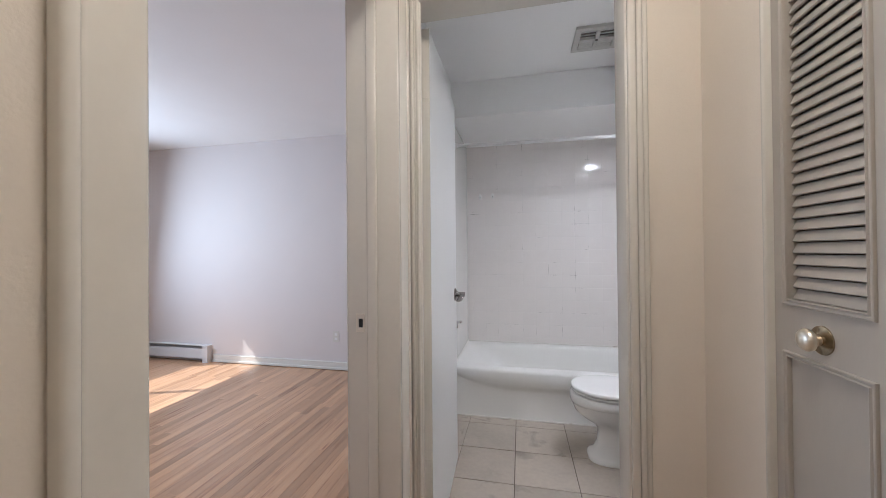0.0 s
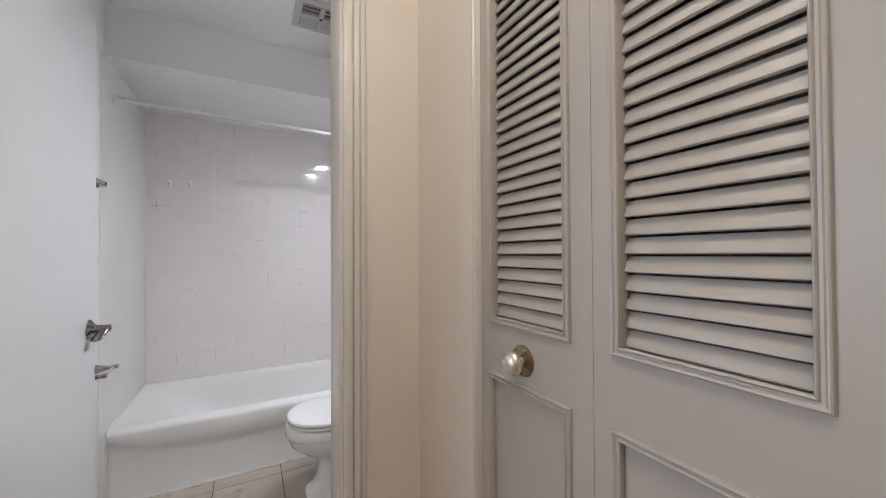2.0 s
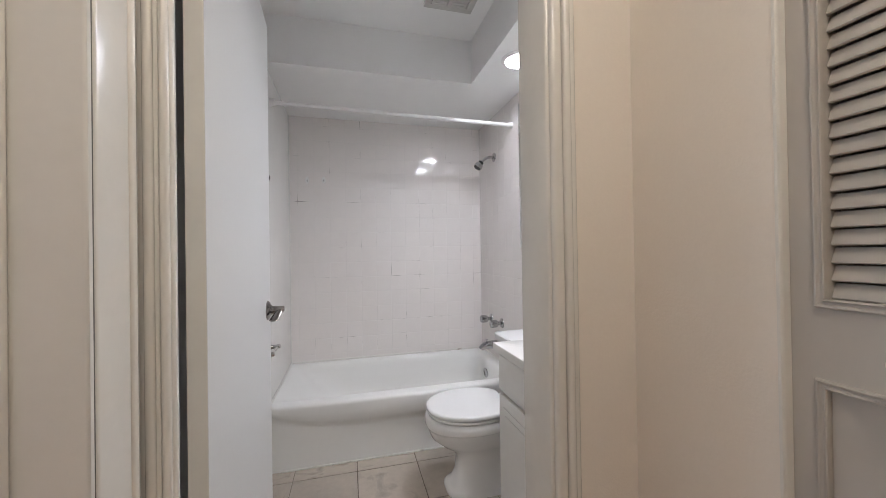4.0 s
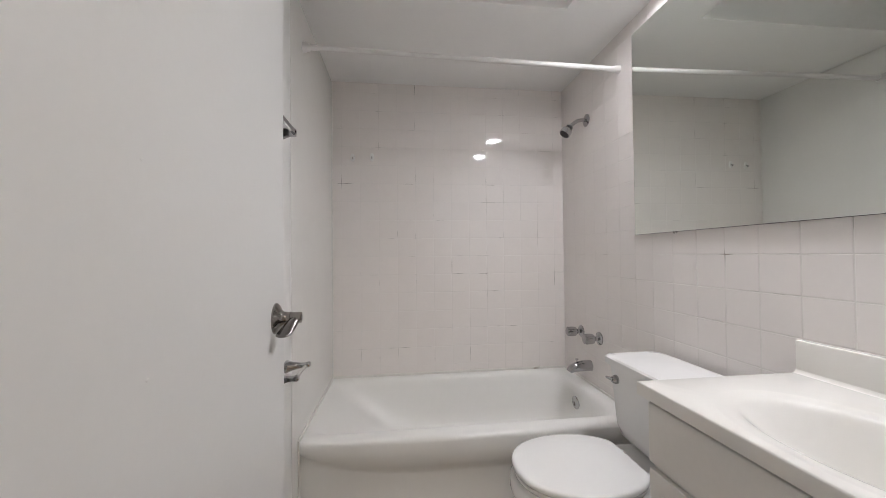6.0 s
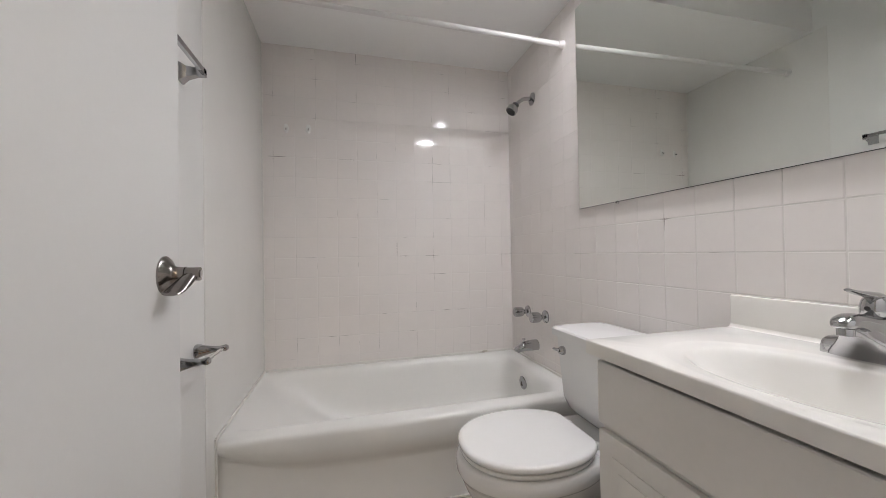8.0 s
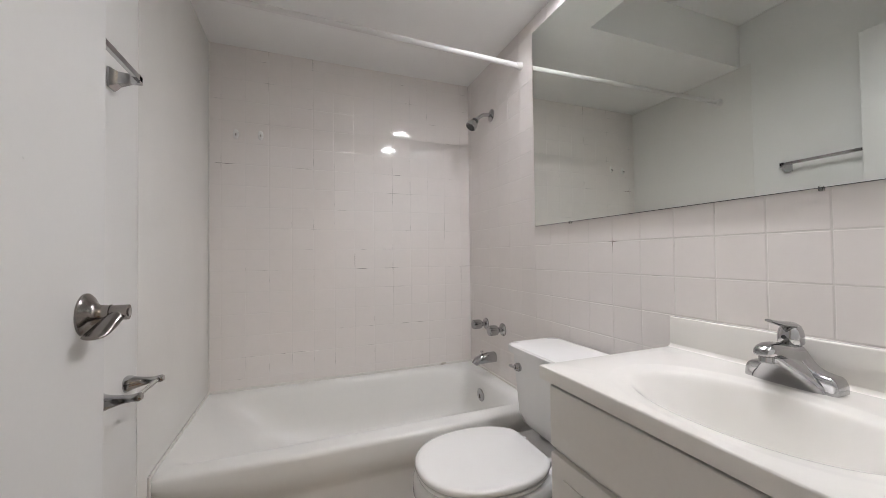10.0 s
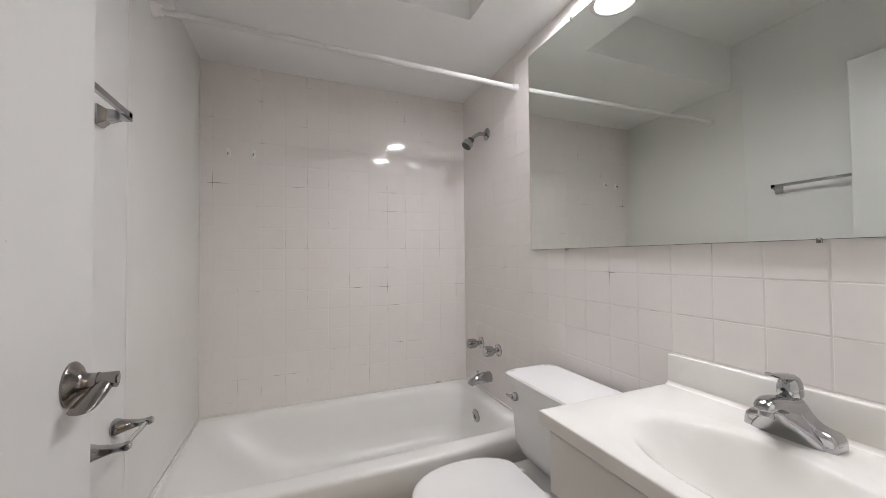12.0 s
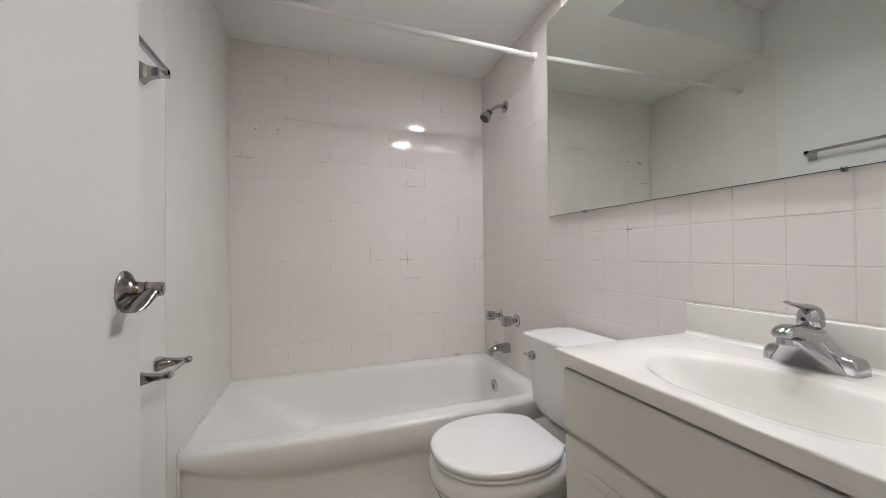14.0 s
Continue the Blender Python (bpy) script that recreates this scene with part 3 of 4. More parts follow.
def toilet():
    t = thing("toilet", "white ceramic two-piece toilet, lid closed", "toilet")
    cy = -1.14
    rings = [oval(1.085, cy, 0.0, 0.2, 0.115, 3.4, ax2=0.19), oval(1.085, cy, 0.012, 0.2, 0.115, 3.4, ax2=0.19), oval(1.085, cy, 0.024, 0.19, 0.107, 3.2, ax2=0.19), oval(1.09, cy, 0.04, 0.17, 0.096, 3.0, ax2=0.19), oval(1.095, cy, 0.09, 0.155, 0.088, 2.8, ax2=0.19),
             oval(1.095, cy, 0.165, 0.15, 0.086, 2.6, ax2=0.2), oval(1.085, cy, 0.2, 0.162, 0.098, 2.4, ax2=0.21), oval(1.06, cy, 0.235, 0.195, 0.128, 2.25, ax2=0.22), oval(1.035, cy, 0.275, 0.22, 0.155, 2.2, ax2=0.24), oval(1.025, cy, 0.315, 0.226, 0.168, 2.15, ax2=0.25), oval(1.02, cy, 0.3295, 0.226, 0.171, 2.15, ax2=0.255),
             oval(1.02, cy, 0.3305, 0.23, 0.176, 2.15, ax2=0.255), oval(1.02, cy, 0.337, 0.233, 0.179, 2.15, ax2=0.255), oval(1.02, cy, 0.374, 0.233, 0.179, 2.15, ax2=0.255), oval(1.02, cy, 0.381, 0.226, 0.172, 2.15, ax2=0.25)]
    part("bowl", loft(rings), M_CERAMIC, t, smooth=60)
    part("seat", loft([[(min(px, 1.195), py, pz) for px, py, pz in oval(1.02, cy, z, 0.222 * k, 0.18 * k, 2.15, ax2=0.215 * k)] for z, k in ((0.3845, 0.95), (0.388, 0.99), (0.394, 1.0), (0.3985, 0.99), (0.4, 0.97))]), M_SEAT, t, smooth=50)
    part("lid", loft([[(min(px, 1.02 + 0.185 * k ** 0.5), py, pz) for px, py, pz in oval(1.02, cy, z, 0.226 * k, 0.184 * k, 2.2, ax2=0.22 * k)] for z, k in ((0.4045, 0.965), (0.406, 0.988), (0.412, 1.0), (0.4205, 0.995), (0.425, 0.975), (0.4268, 0.93), (0.4275, 0.4))]), M_SEAT, t, "white plastic lid, closed", smooth=60)
    for dy in (-0.075, 0.075):
        part("seat_hinge", box(1.2, 1.236, cy + dy - 0.012, cy + dy + 0.012, 0.385, 0.406, bevel=0.005), M_SEAT, t, smooth=50)
    part("deck", box(1.2, 1.47, -1.30, -0.98, 0.33, 0.385, bevel=0.015, seg=3), M_CERAMIC, t, smooth=50)

    def tank_ring(z, x0, x1, y0, y1, p=14):
        return oval((x0 + x1) / 2, (y0 + y1) / 2, z, (x1 - x0) / 2, (y1 - y0) / 2, p, 56)
    part("tank", loft([tank_ring(0.386, 1.33, 1.46, -1.29, -1.01, 8), tank_ring(0.392, 1.305, 1.47, -1.315, -0.985, 10), tank_ring(0.41, 1.286, 1.477, -1.338, -0.962), tank_ring(0.45, 1.273, 1.481, -1.355, -0.947), tank_ring(0.68, 1.26, 1.485, -1.375, -0.93)]), M_CERAMIC, t, smooth=40)
    part("tank_lid", loft([tank_ring(0.6815, 1.258, 1.488, -1.38, -0.925), tank_ring(0.686, 1.246, 1.492, -1.39, -0.912), tank_ring(0.712, 1.246, 1.492, -1.39, -0.912), tank_ring(0.718, 1.252, 1.488, -1.385, -0.917, 12), tank_ring(0.7195, 1.275, 1.47, -1.36, -0.94, 10)]), M_CERAMIC, t, smooth=40)
    lv = part("flush_lever", lathe([(0.017, 0), (0.017, 0.008), (0.0145, 0.014), (0.011, 0.02)], Matrix.Translation((1.2625, -0.985, 0.635)) @ BACK_X, n=18), M_CHROME, t, "chrome flush lever", smooth=40)
    part("lever_arm", tube([(1.246, -0.987, 0.636), (1.241, -0.978, 0.637), (1.236, -0.966, 0.638), (1.234, -0.959, 0.638)], [0.007, 0.0065, 0.006, 0.0045], n=10), M_CHROME, lv, smooth=50)
    for dy in (-0.095, 0.095):
        part("bolt_cap", lathe([(0.015, 0.0), (0.014, 0.012), (0.008, 0.02)], Matrix.Translation((1.14, cy + dy * 1.02, 0.012)), n=16), M_SEAT, t, smooth=50)


toilet()


def vanity():
    v = thing("vanity_cabinet", "off-white painted vanity cabinet with a false drawer front", "cabinet")
    part("body", boxes((1.062, 1.5, -2.125, -1.458, 0.09, 0.60), (1.062, 1.08, -2.125, -1.458, 0.60, 0.73), (1.08, 1.5, -1.476, -1.458, 0.60, 0.73), (1.08, 1.5, -2.125, -2.107, 0.60, 0.73), (1.12, 1.5, -2.125, -1.47, 0.0, 0.09)), M_VANITY, v)
    # strip coloured dark to paint in the shade beneath the overhanging top
    part("rail", boxes((1.064, 1.078, -2.124, -1.46, 0.7305, 0.7665), (1.078, 1.5, -1.474, -1.46, 0.7305, 0.7665), (1.078, 1.5, -2.124, -2.11, 0.7305, 0.7665)), M_DARK, v, "dark strip painted in for the shade under the top")
    part("drawer_front", box(1.045, 1.0615, -2.122, -1.457, 0.604, 0.7535, bevel=0.004), M_VANITY, v)
    for y0, y1 in ((-1.788, -1.459), (-2.122, -1.793)):
        d = part("door", box(1.045, 1.0615, y0, y1, 0.11, 0.590, bevel=0.003), M_VANITY, v)
        bm = boxes((1.041, 1.0448, y0 + 0.045, y1 - 0.045, 0.155, 0.545), bevel=0.0018)
        add_box(bm, 1.038, 1.0409, y0 + 0.07, y1 - 0.07, 0.18, 0.52, bevel=0.0014)
        part("raised_panel", bm, M_VANITY, d)
    # the top: a slab with a moulded oval bowl
    top = thing("bathroom_sink", "white cultured marble top with an integral oval bowl", "sink")
    x0, x1, y0, y1 = 1.028, RW - 0.002, -2.126, -1.4405
    n = 64
    cx, cy = 1.218, -1.785

    def sq(z, d):
        out = []
        for i in range(n):
            a = 2 * math.pi * i / n
            c, s = math.cos(a), math.sin(a)
            k = min((x1 - d - cx if c > 0 else cx - x0 - d) / max(abs(c), 1e-6), (y1 - d - cy if s > 0 else cy - y0 - d) / max(abs(s), 1e-6))
            out.append((cx + k * c, cy + k * s, z))
        for px, py in ((x0 + d, y0 + d), (x0 + d, y1 - d), (x1 - d, y0 + d), (x1 - d, y1 - d)):
            j = min(range(n), key=lambda q: (out[q][0] - px) ** 2 + (out[q][1] - py) ** 2)
            out[j] = (px, py, z)
        return out
    rings = [sq(0.767, 0.0), sq(0.796, 0.0), sq(0.799, 0.0012), sq(0.80, 0.004)]
    # a shallow dished ring round the bowl, then a soft fall to the drain
    for ax, ay, z in ((0.176, 0.262, 0.8), (0.171, 0.256, 0.8002), (0.166, 0.25, 0.7999), (0.16, 0.243, 0.7990), (0.153, 0.233, 0.7982), (0.146, 0.224, 0.7974), (0.141, 0.217, 0.7965)):
        rings.append(oval(cx, cy, z, ax, ay, 2.15, n))
    for q in (1.0, 0.98, 0.96, 0.94, 0.92, 0.9, 0.87, 0.84, 0.8, 0.76, 0.71, 0.65, 0.58, 0.5, 0.4, 0.28, 0.13):
        z = 0.7955 - 0.008 * (1 - q) - 0.155 * (1 - q ** 2.0) ** 1.5
        rings.append(oval(cx + (0.8 - z) * 0.2, cy, z, 0.137 * q, 0.212 * q, 2.15, n))
    part("slab", loft(rings, cap_top=True, cap_bottom=False), M_COUNTER, top, smooth=60)
    part("backsplash", box(RW - 0.024, RW - 0.002, y0, y1, 0.8, 0.888, bevel=0.004, seg=3), M_COUNTER, top, smooth=40)
    cove = [(RW - 0.0235 - 0.012 * (1 - math.sin(a)), 0.8 + 0.012 * (1 - math.cos(a))) for a in (radians(15 * k) for k in range(7))] + [(RW - 0.0235, 0.799), (RW - 0.0355, 0.799)]
    part("cove", loft([[(px, yy, pz) for px, pz in cove] for yy in (y0, y1 - 0.001)]), M_COUNTER, top, smooth=40)
    part("drain", lathe([(0.02, 0), (0.021, 0.003), (0.012, 0.004)], Matrix.Translation((cx + 0.0325, cy, 0.6365)), n=20), M_CHROME, top, smooth=40)


vanity()


def faucet():
    f = thing("sink_faucet", "chrome single-lever sink faucet on the vanity top", "faucet")
    fx, fy = 1.438, -1.757
    # the wedge: square-ended low wings that sweep up to the handle
    rings = []
    for i in range(-20, 21):
        u = i / 20
        y = 0.077 * u
        h = 0.031 + 0.053 / (1 + (abs(y) / 0.026) ** 3.2)
        e = max(0.0, (abs(u) - 0.86) / 0.14)
        h -= 0.012 * e ** 2.5
        w = 0.0255 - 0.005 * e ** 3
        pts = [(-w, 0.0), (-w, 0.004)]
        for k in range(13):
            a = math.pi * k / 12
            pts.append((-w * 0.93 * math.copysign(abs(math.cos(a)) ** 0.55, math.cos(a)), h * 0.62 + (h * 0.38) * math.sin(a) ** 0.7))
        pts += [(w, 0.004), (w, 0.0)]
        rings.append([(fx + px, fy + y, 0.80 + pz) for px, pz in pts])
    part("base", loft(rings, cap_top=True, cap_bottom=True), M_CHROME, f, smooth=35)
    # the skirt: a flaring front that carries the spout down to the wings
    part("skirt", loft([oval(fx - c, fy, 0.80 + z, a, b, p, 36) for z, c, a, b, p in ((0.0, 0.010, 0.024, 0.068, 3.2), (0.008, 0.011, 0.0255, 0.064, 3.0), (0.022, 0.016, 0.031, 0.052, 2.8), (0.038, 0.024, 0.04, 0.038, 2.6), (0.052, 0.032, 0.049, 0.026, 2.4), (0.064, 0.036, 0.053, 0.020, 2.3), (0.074, 0.036, 0.05, 0.018, 2.2))]), M_CHROME, f, smooth=50)
    # the spout: a blunt tapering block whose underside climbs away from the base
    sections = ((0.0, 0.003, 0.085, 0.027), (0.026, 0.006, 0.087, 0.0245), (0.036, 0.022, 0.0885, 0.0225), (0.05, 0.042, 0.0905, 0.0205), (0.066, 0.055, 0.0925, 0.0195), (0.08, 0.061, 0.0925, 0.0195), (0.092, 0.064, 0.0895, 0.019), (0.101, 0.066, 0.085, 0.017), (0.108, 0.068, 0.079, 0.013), (0.1105, 0.070, 0.075, 0.007))
    rings = []
    for d, zb, zt, w in sections:
        ring = []
        for k in range(28):
            a = 2 * math.pi * k / 28
            c, q = math.cos(a), math.sin(a)
            ring.append((fx - d, fy + w * math.copysign(abs(c) ** 0.7, c), 0.80 + (zb + zt) / 2 + (zt - zb) / 2 * math.copysign(abs(q) ** 0.7, q)))
        rings.append(ring)
    s = part("spout", loft(rings, cap_top=True, cap_bottom=True), M_CHROME, f, smooth=50)
    part("aerator", lathe([(0.0125, 0), (0.0125, 0.016), (0.0115, 0.018)], Matrix.Translation((fx - 0.0905, fy, 0.8535)), n=20), M_CHROME, s, smooth=40)
    hb = part("handle_body", loft([oval(fx - 0.004 + dx, fy, 0.8835 + z, r * 1.06, r, 2.0, 28) for z, r, dx in ((0, 0.0195, 0), (0.003, 0.0215, 0), (0.018, 0.0215, 0), (0.029, 0.0195, 0.001), (0.038, 0.015, 0.003), (0.043, 0.007, 0.005))]), M_CHROME, f, smooth=50)
    part("lever", tube([(fx + 0.01, fy, 0.917), (fx - 0.006, fy + 0.001, 0.923), (fx - 0.026, fy + 0.003, 0.926), (fx - 0.048, fy + 0.006, 0.930), (fx - 0.064, fy + 0.008, 0.935)], [0.013, 0.0165, 0.0145, 0.0105, 0.0075], n=18, flat=0.42), M_CHROME, hb, smooth=50)
    part("cap_mark", lathe([(0.0045, 0), (0.004, 0.002)], Matrix.Translation((fx - 0.0262, fy + 0.001, 0.899)) @ BACK_X, n=14), M_BLACK, hb)


faucet()

mirror = thing("wall_mirror", "large frameless mirror held by clips on the tiled wall", "mirror")
part("mirror_glass", box(RW - 0.008, RW - 0.0065, -2.08, -0.757, 1.214, 2.155), M_MIRROR, mirror)
part("mirror_backing", box(RW - 0.0062, RW - 0.0003, -2.0805, -0.7558, 1.2132, 2.156), M_BLACK, mirror, "dark mirror edge")
for y, z in ((-1.0, 1.214), (-1.782, 1.214), (-1.05, 2.155), (-1.8, 2.155)):
    s = -1 if z < 2 else 1
    c = part("mirror_clip", box(RW - 0.0125, RW - 0.001, y - 0.004, y + 0.004, min(z + s * 0.008, z - s * 0.003), max(z + s * 0.008, z - s * 0.003), bevel=0.0015), M_ROLLER, mirror, "clear plastic mirror clip")
    part("screw", lathe([(0.0035, 0), (0.003, 0.0015)], Matrix.Translation((RW - 0.0125, y, z + s * 0.005)) @ BACK_X, n=10), M_NICKEL, c)

# the mirror hangs a little off the wall at its near end
for ob in mirror.children:
    if ob.name.startswith("mirror_g") or ob.name.startswith("mirror_b"):
        ob.data.transform(Matrix.Translation((RW - 0.006, -0.757, 0)) @ pose(0, 0, 0, 0, 0, -0.25) @ Matrix.Translation((0.006 - RW, 0.757, 0)))
    elif ob.data.vertices[0].co.y < -1.5:
        ob.data.transform(Matrix.Translation((-0.0045, 0, 0)))

def downlight():
    d = thing("recessed_downlight", "lit round downlight set flush into the lowered ceiling", "light", "vanity downlights")
    part("trim_ring", lathe([(0.0765, 0.0), (0.0765, -0.010), (0.080, -0.012), (0.094, -0.009), (0.1, -0.0005), (0.1, 0.0)], n=40, cap=False), M_ROD, d, "white trim ring", smooth=50)
    part("lamp_lens", lathe([(0.076, -0.0005), (0.076, -0.0015), (0.038, -0.0022), (0.002, -0.0024)], n=40), M_BULB, d, "glowing round lens", smooth=60)
    return d


lamp_a = downlight()
lamp_a.location = (1.342, -1.118, SOFFIT)
lamp_b = copy_thing(lamp_a, pose(1.318, -1.632, SOFFIT))


def towel_bar():
    b = thing("towel_bar", "square chrome towel bar behind the open door", "towel bar")
    for y in (-1.02, -1.635):
        p = part("bracket", loft([[(x, y + a * w, 1.553 + c * h + dz) for a, c in ((1, 1), (-1, 1), (-1, -1), (1, -1))] for x, w, h, dz in ((0.0, 0.018, 0.026, 0), (0.004, 0.018, 0.026, 0), (0.02, 0.012, 0.016, 0.002), (0.045, 0.009, 0.011, 0.006), (0.066, 0.009, 0.012, 0.008))]), M_CHROME, b)
    part("bar", box(0.054, 0.066, -1.645, -1.010, 1.556, 1.571, bevel=0.001, seg=1), M_CHROME, b)


towel_bar()


def paper_holder():
    h = thing("toilet_paper_holder", "empty chrome toilet paper holder with a clear roller", "paper holder")
    for y in (-0.918, -1.068):
        part("post", loft([oval(0, 0, x, w, w2, 2.6, 24) for x, w, w2 in ((0, 0.022, 0.028), (0.004, 0.022, 0.028), (0.02, 0.016, 0.02), (0.05, 0.0095, 0.012), (0.066, 0.0085, 0.0095), (0.082, 0.0105, 0.0115), (0.088, 0.007, 0.008))]), M_CHROME, h, smooth=50).matrix_basis = Matrix.Translation((0, y, 0.722)) @ pose(0, 0, 0, 0, 86, 0)
    part("roller", tube([(0.076, -1.06, 0.728), (0.076, -0.926, 0.728)], 0.0055, n=14), M_ROLLER, h, "clear plastic roller", smooth=50)


paper_holder()

vent = thing("ceiling_vent", "yellowed square ceiling exhaust grille with dark openings", "vent")
VX0, VX1, VY0, VY1 = 0.825, 1.085, -1.30, -1.055
part("backing", box(VX0 + 0.01, VX1 - 0.01, VY0 + 0.01, VY1 - 0.01, CEIL - 0.004, CEIL + 0.02), M_DARK, vent)
part("frame", boxes((VX0, VX1, VY0, VY0 + 0.032, CEIL - 0.018, CEIL), (VX0, VX1, VY1 - 0.032, VY1, CEIL - 0.018, CEIL), (VX0, VX0 + 0.034, VY0 + 0.032, VY1 - 0.032, CEIL - 0.018, CEIL), (VX1 - 0.034, VX1, VY0 + 0.032, VY1 - 0.032, CEIL - 0.018, CEIL), (VX0 + 0.034, VX1 - 0.034, -1.188, -1.166, CEIL - 0.02, CEIL), (0.944, 0.966, VY0 + 0.032, -1.188, CEIL - 0.02, CEIL), (0.944, 0.966, -1.166, VY1 - 0.032, CEIL - 0.02, CEIL), bevel=0.002), M_VENT, vent)
for x0, x1 in ((0.862, 0.942), (0.968, 1.048)):
    for k in range(4):
        y = -1.158 + 0.019 * k
        part("slat", box(x0, x1, y, y + 0.0165, CEIL - 0.016, CEIL - 0.012, bevel=0.001, seg=1), M_VENT, vent)
    for k in range(2):
        y = -1.248 + 0.03 * k
        part("slat", box(x0, x1, y, y + 0.003, CEIL - 0.011, CEIL - 0.0045), M_VENT, vent)
part("centre_screw", lathe([(0.008, 0), (0.007, -0.004), (0.003, -0.006)], Matrix.Translation((0.955, -1.177, CEIL - 0.02)), n=14), M_NICKEL, vent)

# ---- hall ----


def closet_leaf():
    leaf = thing("bifold_door", "painted louvred bifold closet door leaf, closed", "closet door", "bifold closet leaves")
    w, th, SLAT = 0.2697, 0.03, 0.0222
    xf = 0.0                                  # front face; the leaf runs from y = 0 to -w
    z0, z1, op0, op1 = 0.012, 2.04, 1.1262, 1.945
    pz0, pz1 = 0.16, 1.0053
    mi = 0.0462
    rows = [(xf, xf + th, -mi + 0.004, 0, z0, z1), (xf, xf + th, -w, -w + mi + 0.004, z0, z1)]
    rows += [(xf, xf + th, -w + mi + 0.004, -mi + 0.004, a, b) for a, b in ((z0, pz0), (pz1, op0), (op1, z1))]
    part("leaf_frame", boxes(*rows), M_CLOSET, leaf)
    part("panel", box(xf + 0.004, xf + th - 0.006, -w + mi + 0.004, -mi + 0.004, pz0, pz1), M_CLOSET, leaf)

    off, lip_w = 0.004, 0.0127               # the openings sit a little off the leaf's middle

    def moulding(a0, a1):
        """A double-beaded moulding, mitred round an opening from a0 to a1."""
        prof = ((0.0, 0.002), (0.0, -0.0035), (0.0008, -0.0052), (0.0022, -0.006), (0.0038, -0.0055), (0.0048, -0.0042), (0.006, -0.003), (0.0085, -0.0028), (0.0092, -0.0048), (0.0105, -0.0058), (0.0119, -0.005), (lip_w, -0.003), (lip_w, 0.006))
        rings = []
        for d, px in prof:
            e = lip_w - d
            rings.append([(xf + px, -mi + off + e, a0 - e), (xf + px, -w + mi + off - e, a0 - e), (xf + px, -w + mi + off - e, a1 + e), (xf + px, -mi + off + e, a1 + e)])
        return loft(rings, cap_top=False, cap_bottom=False)
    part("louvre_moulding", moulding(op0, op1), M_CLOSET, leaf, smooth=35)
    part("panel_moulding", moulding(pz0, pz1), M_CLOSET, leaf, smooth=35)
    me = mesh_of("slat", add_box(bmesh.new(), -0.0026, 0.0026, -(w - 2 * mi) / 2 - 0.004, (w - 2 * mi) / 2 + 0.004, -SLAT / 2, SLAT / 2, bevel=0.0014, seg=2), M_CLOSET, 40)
    z = 1.1361
    while z < op1 + 0.01:
        piece("slat", me, leaf, Matrix.Translation((xf + 0.0145, -w / 2 + off, z)) @ pose(0, 0, 0, 0, 24, 0))
        z += 0.0237
    return leaf


leaf_a = closet_leaf()
leaf_a.location = (1.045, -2.513, 0)
leaf_b = copy_thing(leaf_a, pose(1.045, -2.7835, 0))
knob = part("knob", lathe([(0.009, 0.004), (0.0095, 0.013), (0.016, 0.017), (0.0205, 0.021), (0.0212, 0.026), (0.018, 0.0315), (0.011, 0.0355), (0.003, 0.0365)], Matrix.Translation((-0.0005, -0.127, 1.06)) @ BACK_X, n=32), M_BRASS, leaf_a, "pale brass knob", smooth=50)
part("rosette", lathe([(0.027, 0), (0.0265, 0.002), (0.019, 0.0035), (0.010, 0.006)], Matrix.Translation((-0.0005, -0.127, 1.06)) @ BACK_X, n=32), M_OLDBRASS, knob, "darkened brass back plate", smooth=40)

strike = thing("strike_plate", "brass strike plate on the bedroom door jamb", "strike plate")
part("plate", box(-0.022, 0.008, -2.3622, -2.3598, 0.972, 1.032, bevel=0.001, seg=1), M_BRASS, strike)
part("latch_hole", box(-0.012, 0.002, -2.3628, -2.3618, 0.988, 1.016), M_BLACK, strike)

hall_light = thing("hall_ceiling_light", "lit round flush ceiling light in the hall", "light")
part("pan", lathe([(0.15, 0), (0.15, -0.02), (0.14, -0.025)], Matrix.Translation((0.52, -3.16, CEIL)), n=32), M_TRIM, hall_light, smooth=40)
part("diffuser", lathe([(0.135, -0.025), (0.13, -0.05), (0.1, -0.075), (0.05, -0.088), (0.01, -0.09)], Matrix.Translation((0.52, -3.16, CEIL)), n=32), M_DOME, hall_light, "glowing white diffuser", smooth=60)

# ---- bedroom ----


def heater(name, x0, x1, y0, y1, along_x):
    h = thing(name, "white metal baseboard heater along the bedroom wall", "heater", "baseboard heaters")
    if along_x:
        rows = [(x0, x1, y1 - 0.006, y1, 0.02, 0.19), (x0, x1, y0, y0 + 0.004, 0.045, 0.155), (x0, x1, y0 + 0.012, y1 - 0.006, 0.184, 0.19)]
        fin = (x0 + 0.01, x1 - 0.06, y0 + 0.012, y1 - 0.01, 0.055, 0.125)
    else:
        rows = [(x0, x0 + 0.006, y0, y1, 0.02, 0.19), (x1 - 0.004, x1, y0, y1, 0.045, 0.155), (x0 + 0.006, x1 - 0.012, y0, y1, 0.184, 0.19)]
        fin = (x0 + 0.01, x1 - 0.012, y0 + 0.01, y1 - 0.06, 0.055, 0.125)
    part("back_plate", boxes(rows[0], bevel=0.0015), M_HEATER, h)
    part("front_cover", boxes(rows[1], bevel=0.0015), M_HEATER, h)
    part("top_plate", boxes(rows[2], bevel=0.0015), M_HEATER, h)
    part("heating_fins", boxes(fin), M_DARK, h)
    if along_x:
        part("end_cap", box(x1 - 0.07, x1, y0 - 0.003, y1, 0.0, 0.193, bevel=0.004), M_HEATER, h)
    else:
        part("end_cap", box(x0, x1 + 0.003, y0 - 0.07, y0, 0.0, 0.193, bevel=0.004), M_HEATER, h)


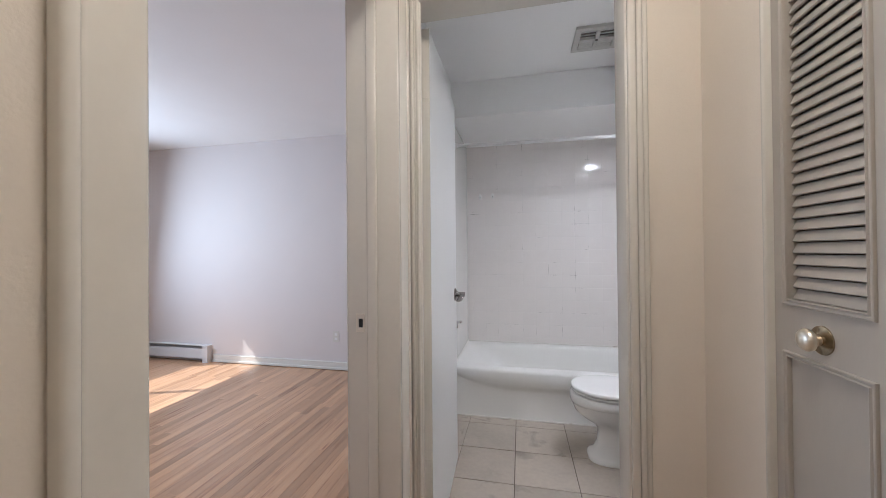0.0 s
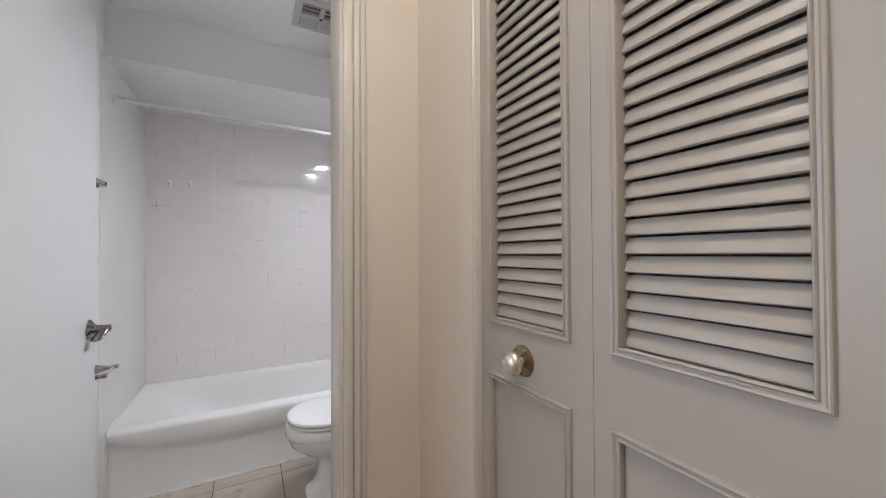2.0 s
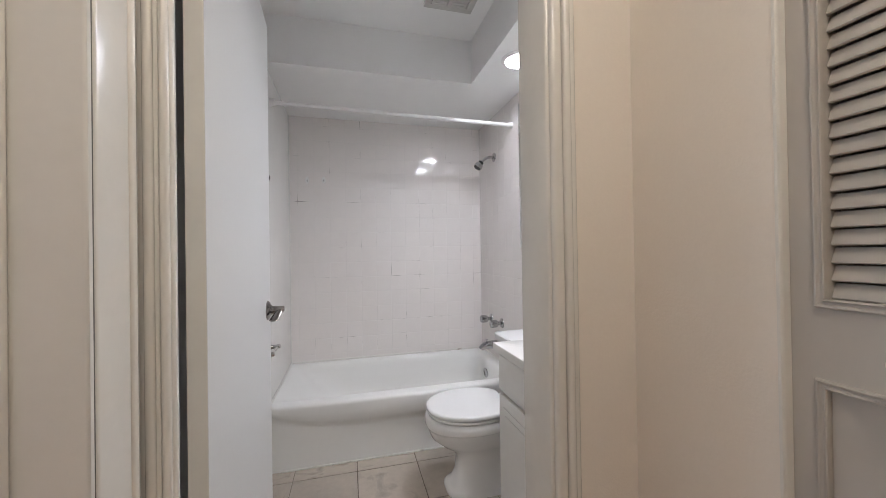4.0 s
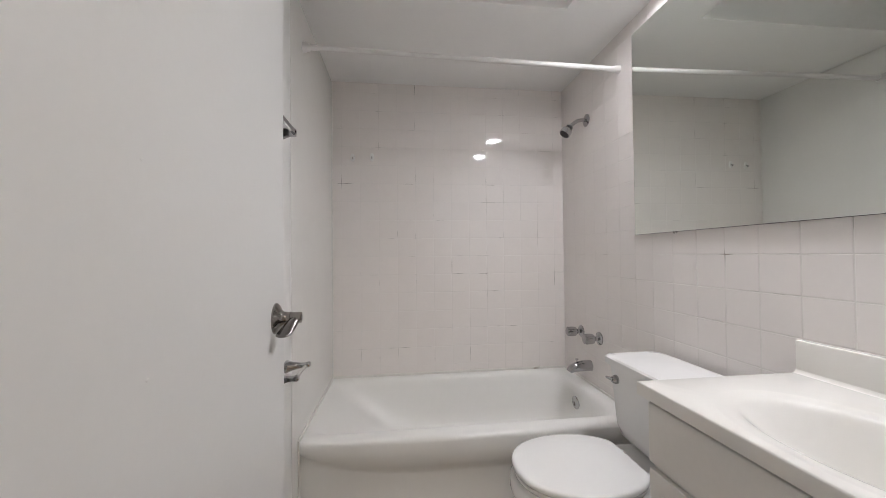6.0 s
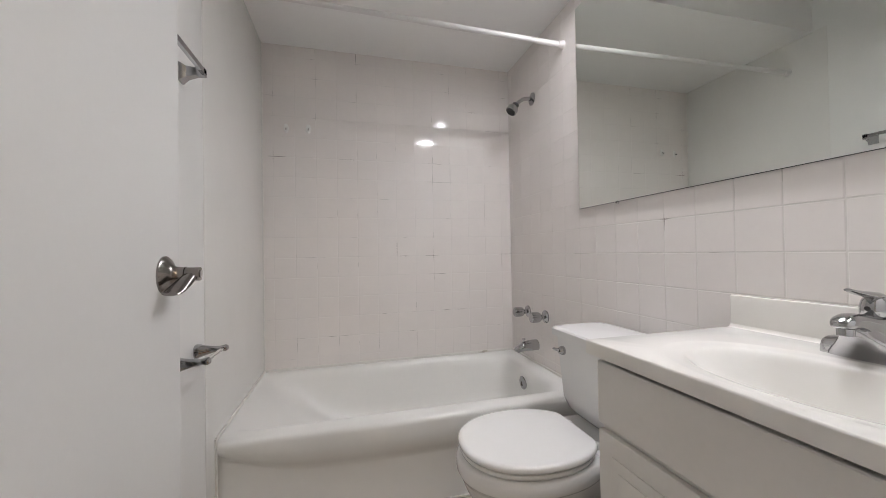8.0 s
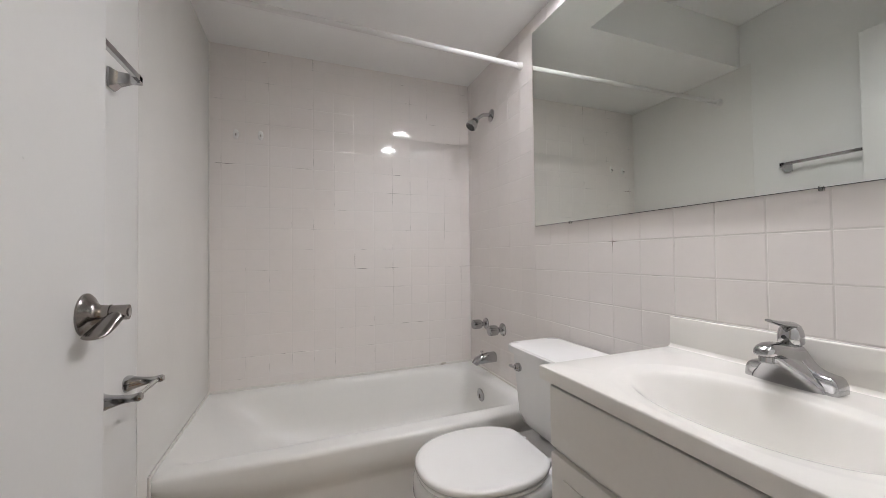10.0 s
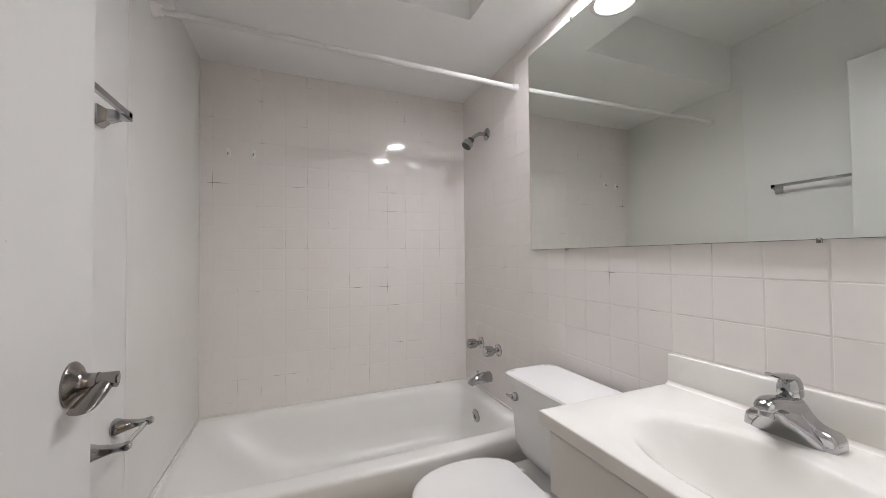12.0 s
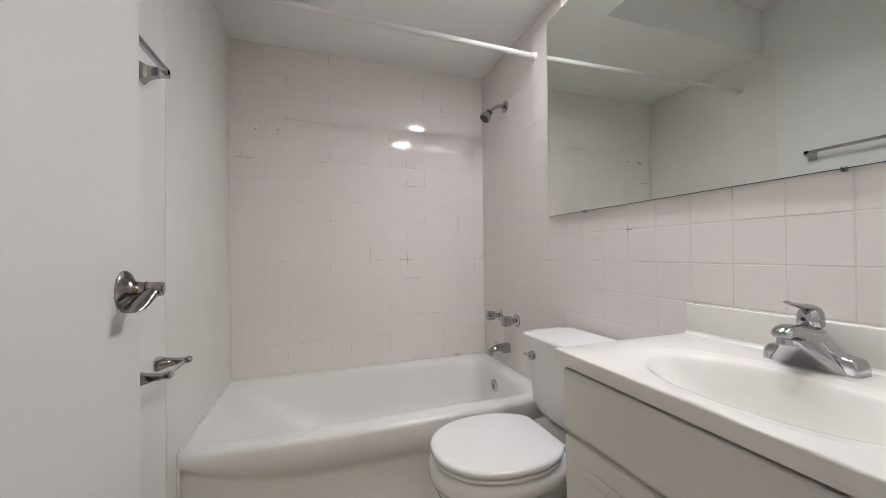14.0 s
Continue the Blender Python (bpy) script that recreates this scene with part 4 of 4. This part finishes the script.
heater("baseboard_heater", -3.83, -2.95, -0.066, -0.001, True)
heater("baseboard_heater", -3.899, -3.834, -3.0, -0.07, False)
outlet = thing("wall_outlet", "white double wall outlet on the bedroom wall", "outlet")
pl = part("cover_plate", box(-1.435, -1.365, -0.005, 0.0, 0.29, 0.405, bevel=0.002), M_TRIM, outlet)
for z in (0.325, 0.37):
    part("socket", box(-1.415, -1.385, -0.0065, -0.0048, z - 0.013, z + 0.013, bevel=0.001), M_PLASTIC, pl)

# ---- pieces: wall tiles, floor tiles, floor boards ----


def tile_mesh(name, size, thick, material, bevel=0.0012):
    return mesh_of(name, box(-size / 2, size / 2, -thick / 2, thick / 2, -size / 2, size / 2, bevel=bevel, seg=2), material)


rng = random.Random(7)
me_painted = tile_mesh("tile", 0.1156, 0.008, M_TILE, 0.0018)
me_clear = tile_mesh("tile", 0.1154, 0.008, M_TILE, 0.0022)


def lay(parent, mesh, a0, a1, z0, z1, a_ref, z_ref, place, skip=None, lean=0.13):
    """Rows of square tiles on a wall, cut at its ends; a runs along the wall."""
    i0, i1 = math.floor((a0 - a_ref) / T), math.ceil((a1 - a_ref) / T)
    j0, j1 = math.floor((z0 - z_ref) / T), math.ceil((z1 - z_ref) / T)
    for i in range(i0, i1):
        for j in range(j0, j1):
            lo, hi = max(a0, a_ref + i * T), min(a1, a_ref + (i + 1) * T)
            b, t = max(z0, z_ref + j * T), min(z1, z_ref + (j + 1) * T)
            if hi - lo < 0.012 or t - b < 0.012 or (skip and skip(lo, hi, b, t)):
                continue
            m = mesh((lo + hi) / 2) if callable(mesh) else mesh
            tilt = pose(0, 0, 0, rng.gauss(0, lean), 0, rng.gauss(0, lean))
            piece("tile", m, parent, place((lo + hi) / 2, (b + t) / 2) @ tilt @ Matrix.Diagonal(((hi - lo) / T, 1, (t - b) / T, 1)))


lay(wall_back, me_painted, 0.0, RW, 0.372, SOFFIT, 0.755, 1.006, lambda a, z: Matrix.Translation((a, 0.004, z)), lean=0.13)
lay(wall_right, lambda y: me_painted if y > -0.93 else me_clear, BATH_Y, 0.0, 0.0, SOFFIT, -1.093, 1.006,
    lambda a, z: Matrix.Translation((RW + 0.004, a, z)) @ pose(0, 0, 0, 0, 0, 90),
    skip=lambda lo, hi, b, t: (hi < -0.757 and b > 1.214 and t < 2.155) or (hi < -1.45 and t < 0.79) or (lo > -0.75 and t < 0.37))

me_floor = mesh_of("floor_tile", box(-0.1634, 0.1634, -0.1586, 0.1586, -0.008, 0.0, bevel=0.0015, seg=1), M_FLOORTILE)
for i in range(-1, 4):
    for j in range(0, 5):
        cx, cy = 0.458 + 0.331 * (i - 0.5), -0.866 - 0.322 * (j - 0.5)
        lo, hi = max(cx - 0.1655, 0.0), min(cx + 0.1655, RW)
        b, t = max(cy - 0.161, BATH_Y + 0.02), min(cy + 0.161, -0.72)
        if hi - lo > 0.02 and t - b > 0.02:
            piece("floor_tile", me_floor, floor_base, Matrix.Translation(((lo + hi) / 2, (b + t) / 2, rng.gauss(0, 0.0003))) @ Matrix.Diagonal(((hi - lo) / 0.331, (t - b) / 0.322, 1, 1)))

W = 0.0572
board_lengths = (0.8, 1.2, 1.7, 2.2)
board_me = {L: mesh_of("floor_board", box(-W / 2 + 0.0004, W / 2 - 0.0004, -L / 2 + 0.0005, L / 2 - 0.0005, -0.01, 0.0, bevel=0.0008, seg=1), M_WOOD) for L in board_lengths}
count = 0
far = bmesh.new()
x = -0.075 - W / 2
while x > -3.88:
    y = -0.002 + rng.uniform(0, 0.4)
    while y > -4.45:
        L = rng.choice(board_lengths)
        lo = max(y - L, -4.495)
        hi = min(y, -0.001)
        if x > -2.75 and hi > -2.9 and count < 300:
            piece("floor_board", board_me[L], floor_bedroom, Matrix.Translation((x, (lo + hi) / 2, 0)) @ Matrix.Diagonal((1, (hi - lo) / L, 1, 1)))
            count += 1
        else:
            add_box(far, x - W / 2 + 0.0004, x + W / 2 - 0.0004, lo + 0.0005, hi - 0.0005, -0.01, 0.0)
        y = lo
    x -= W
boards = part("floor_boards", far, M_WOOD, floor_bedroom)
boards["kind"] = "stuff"
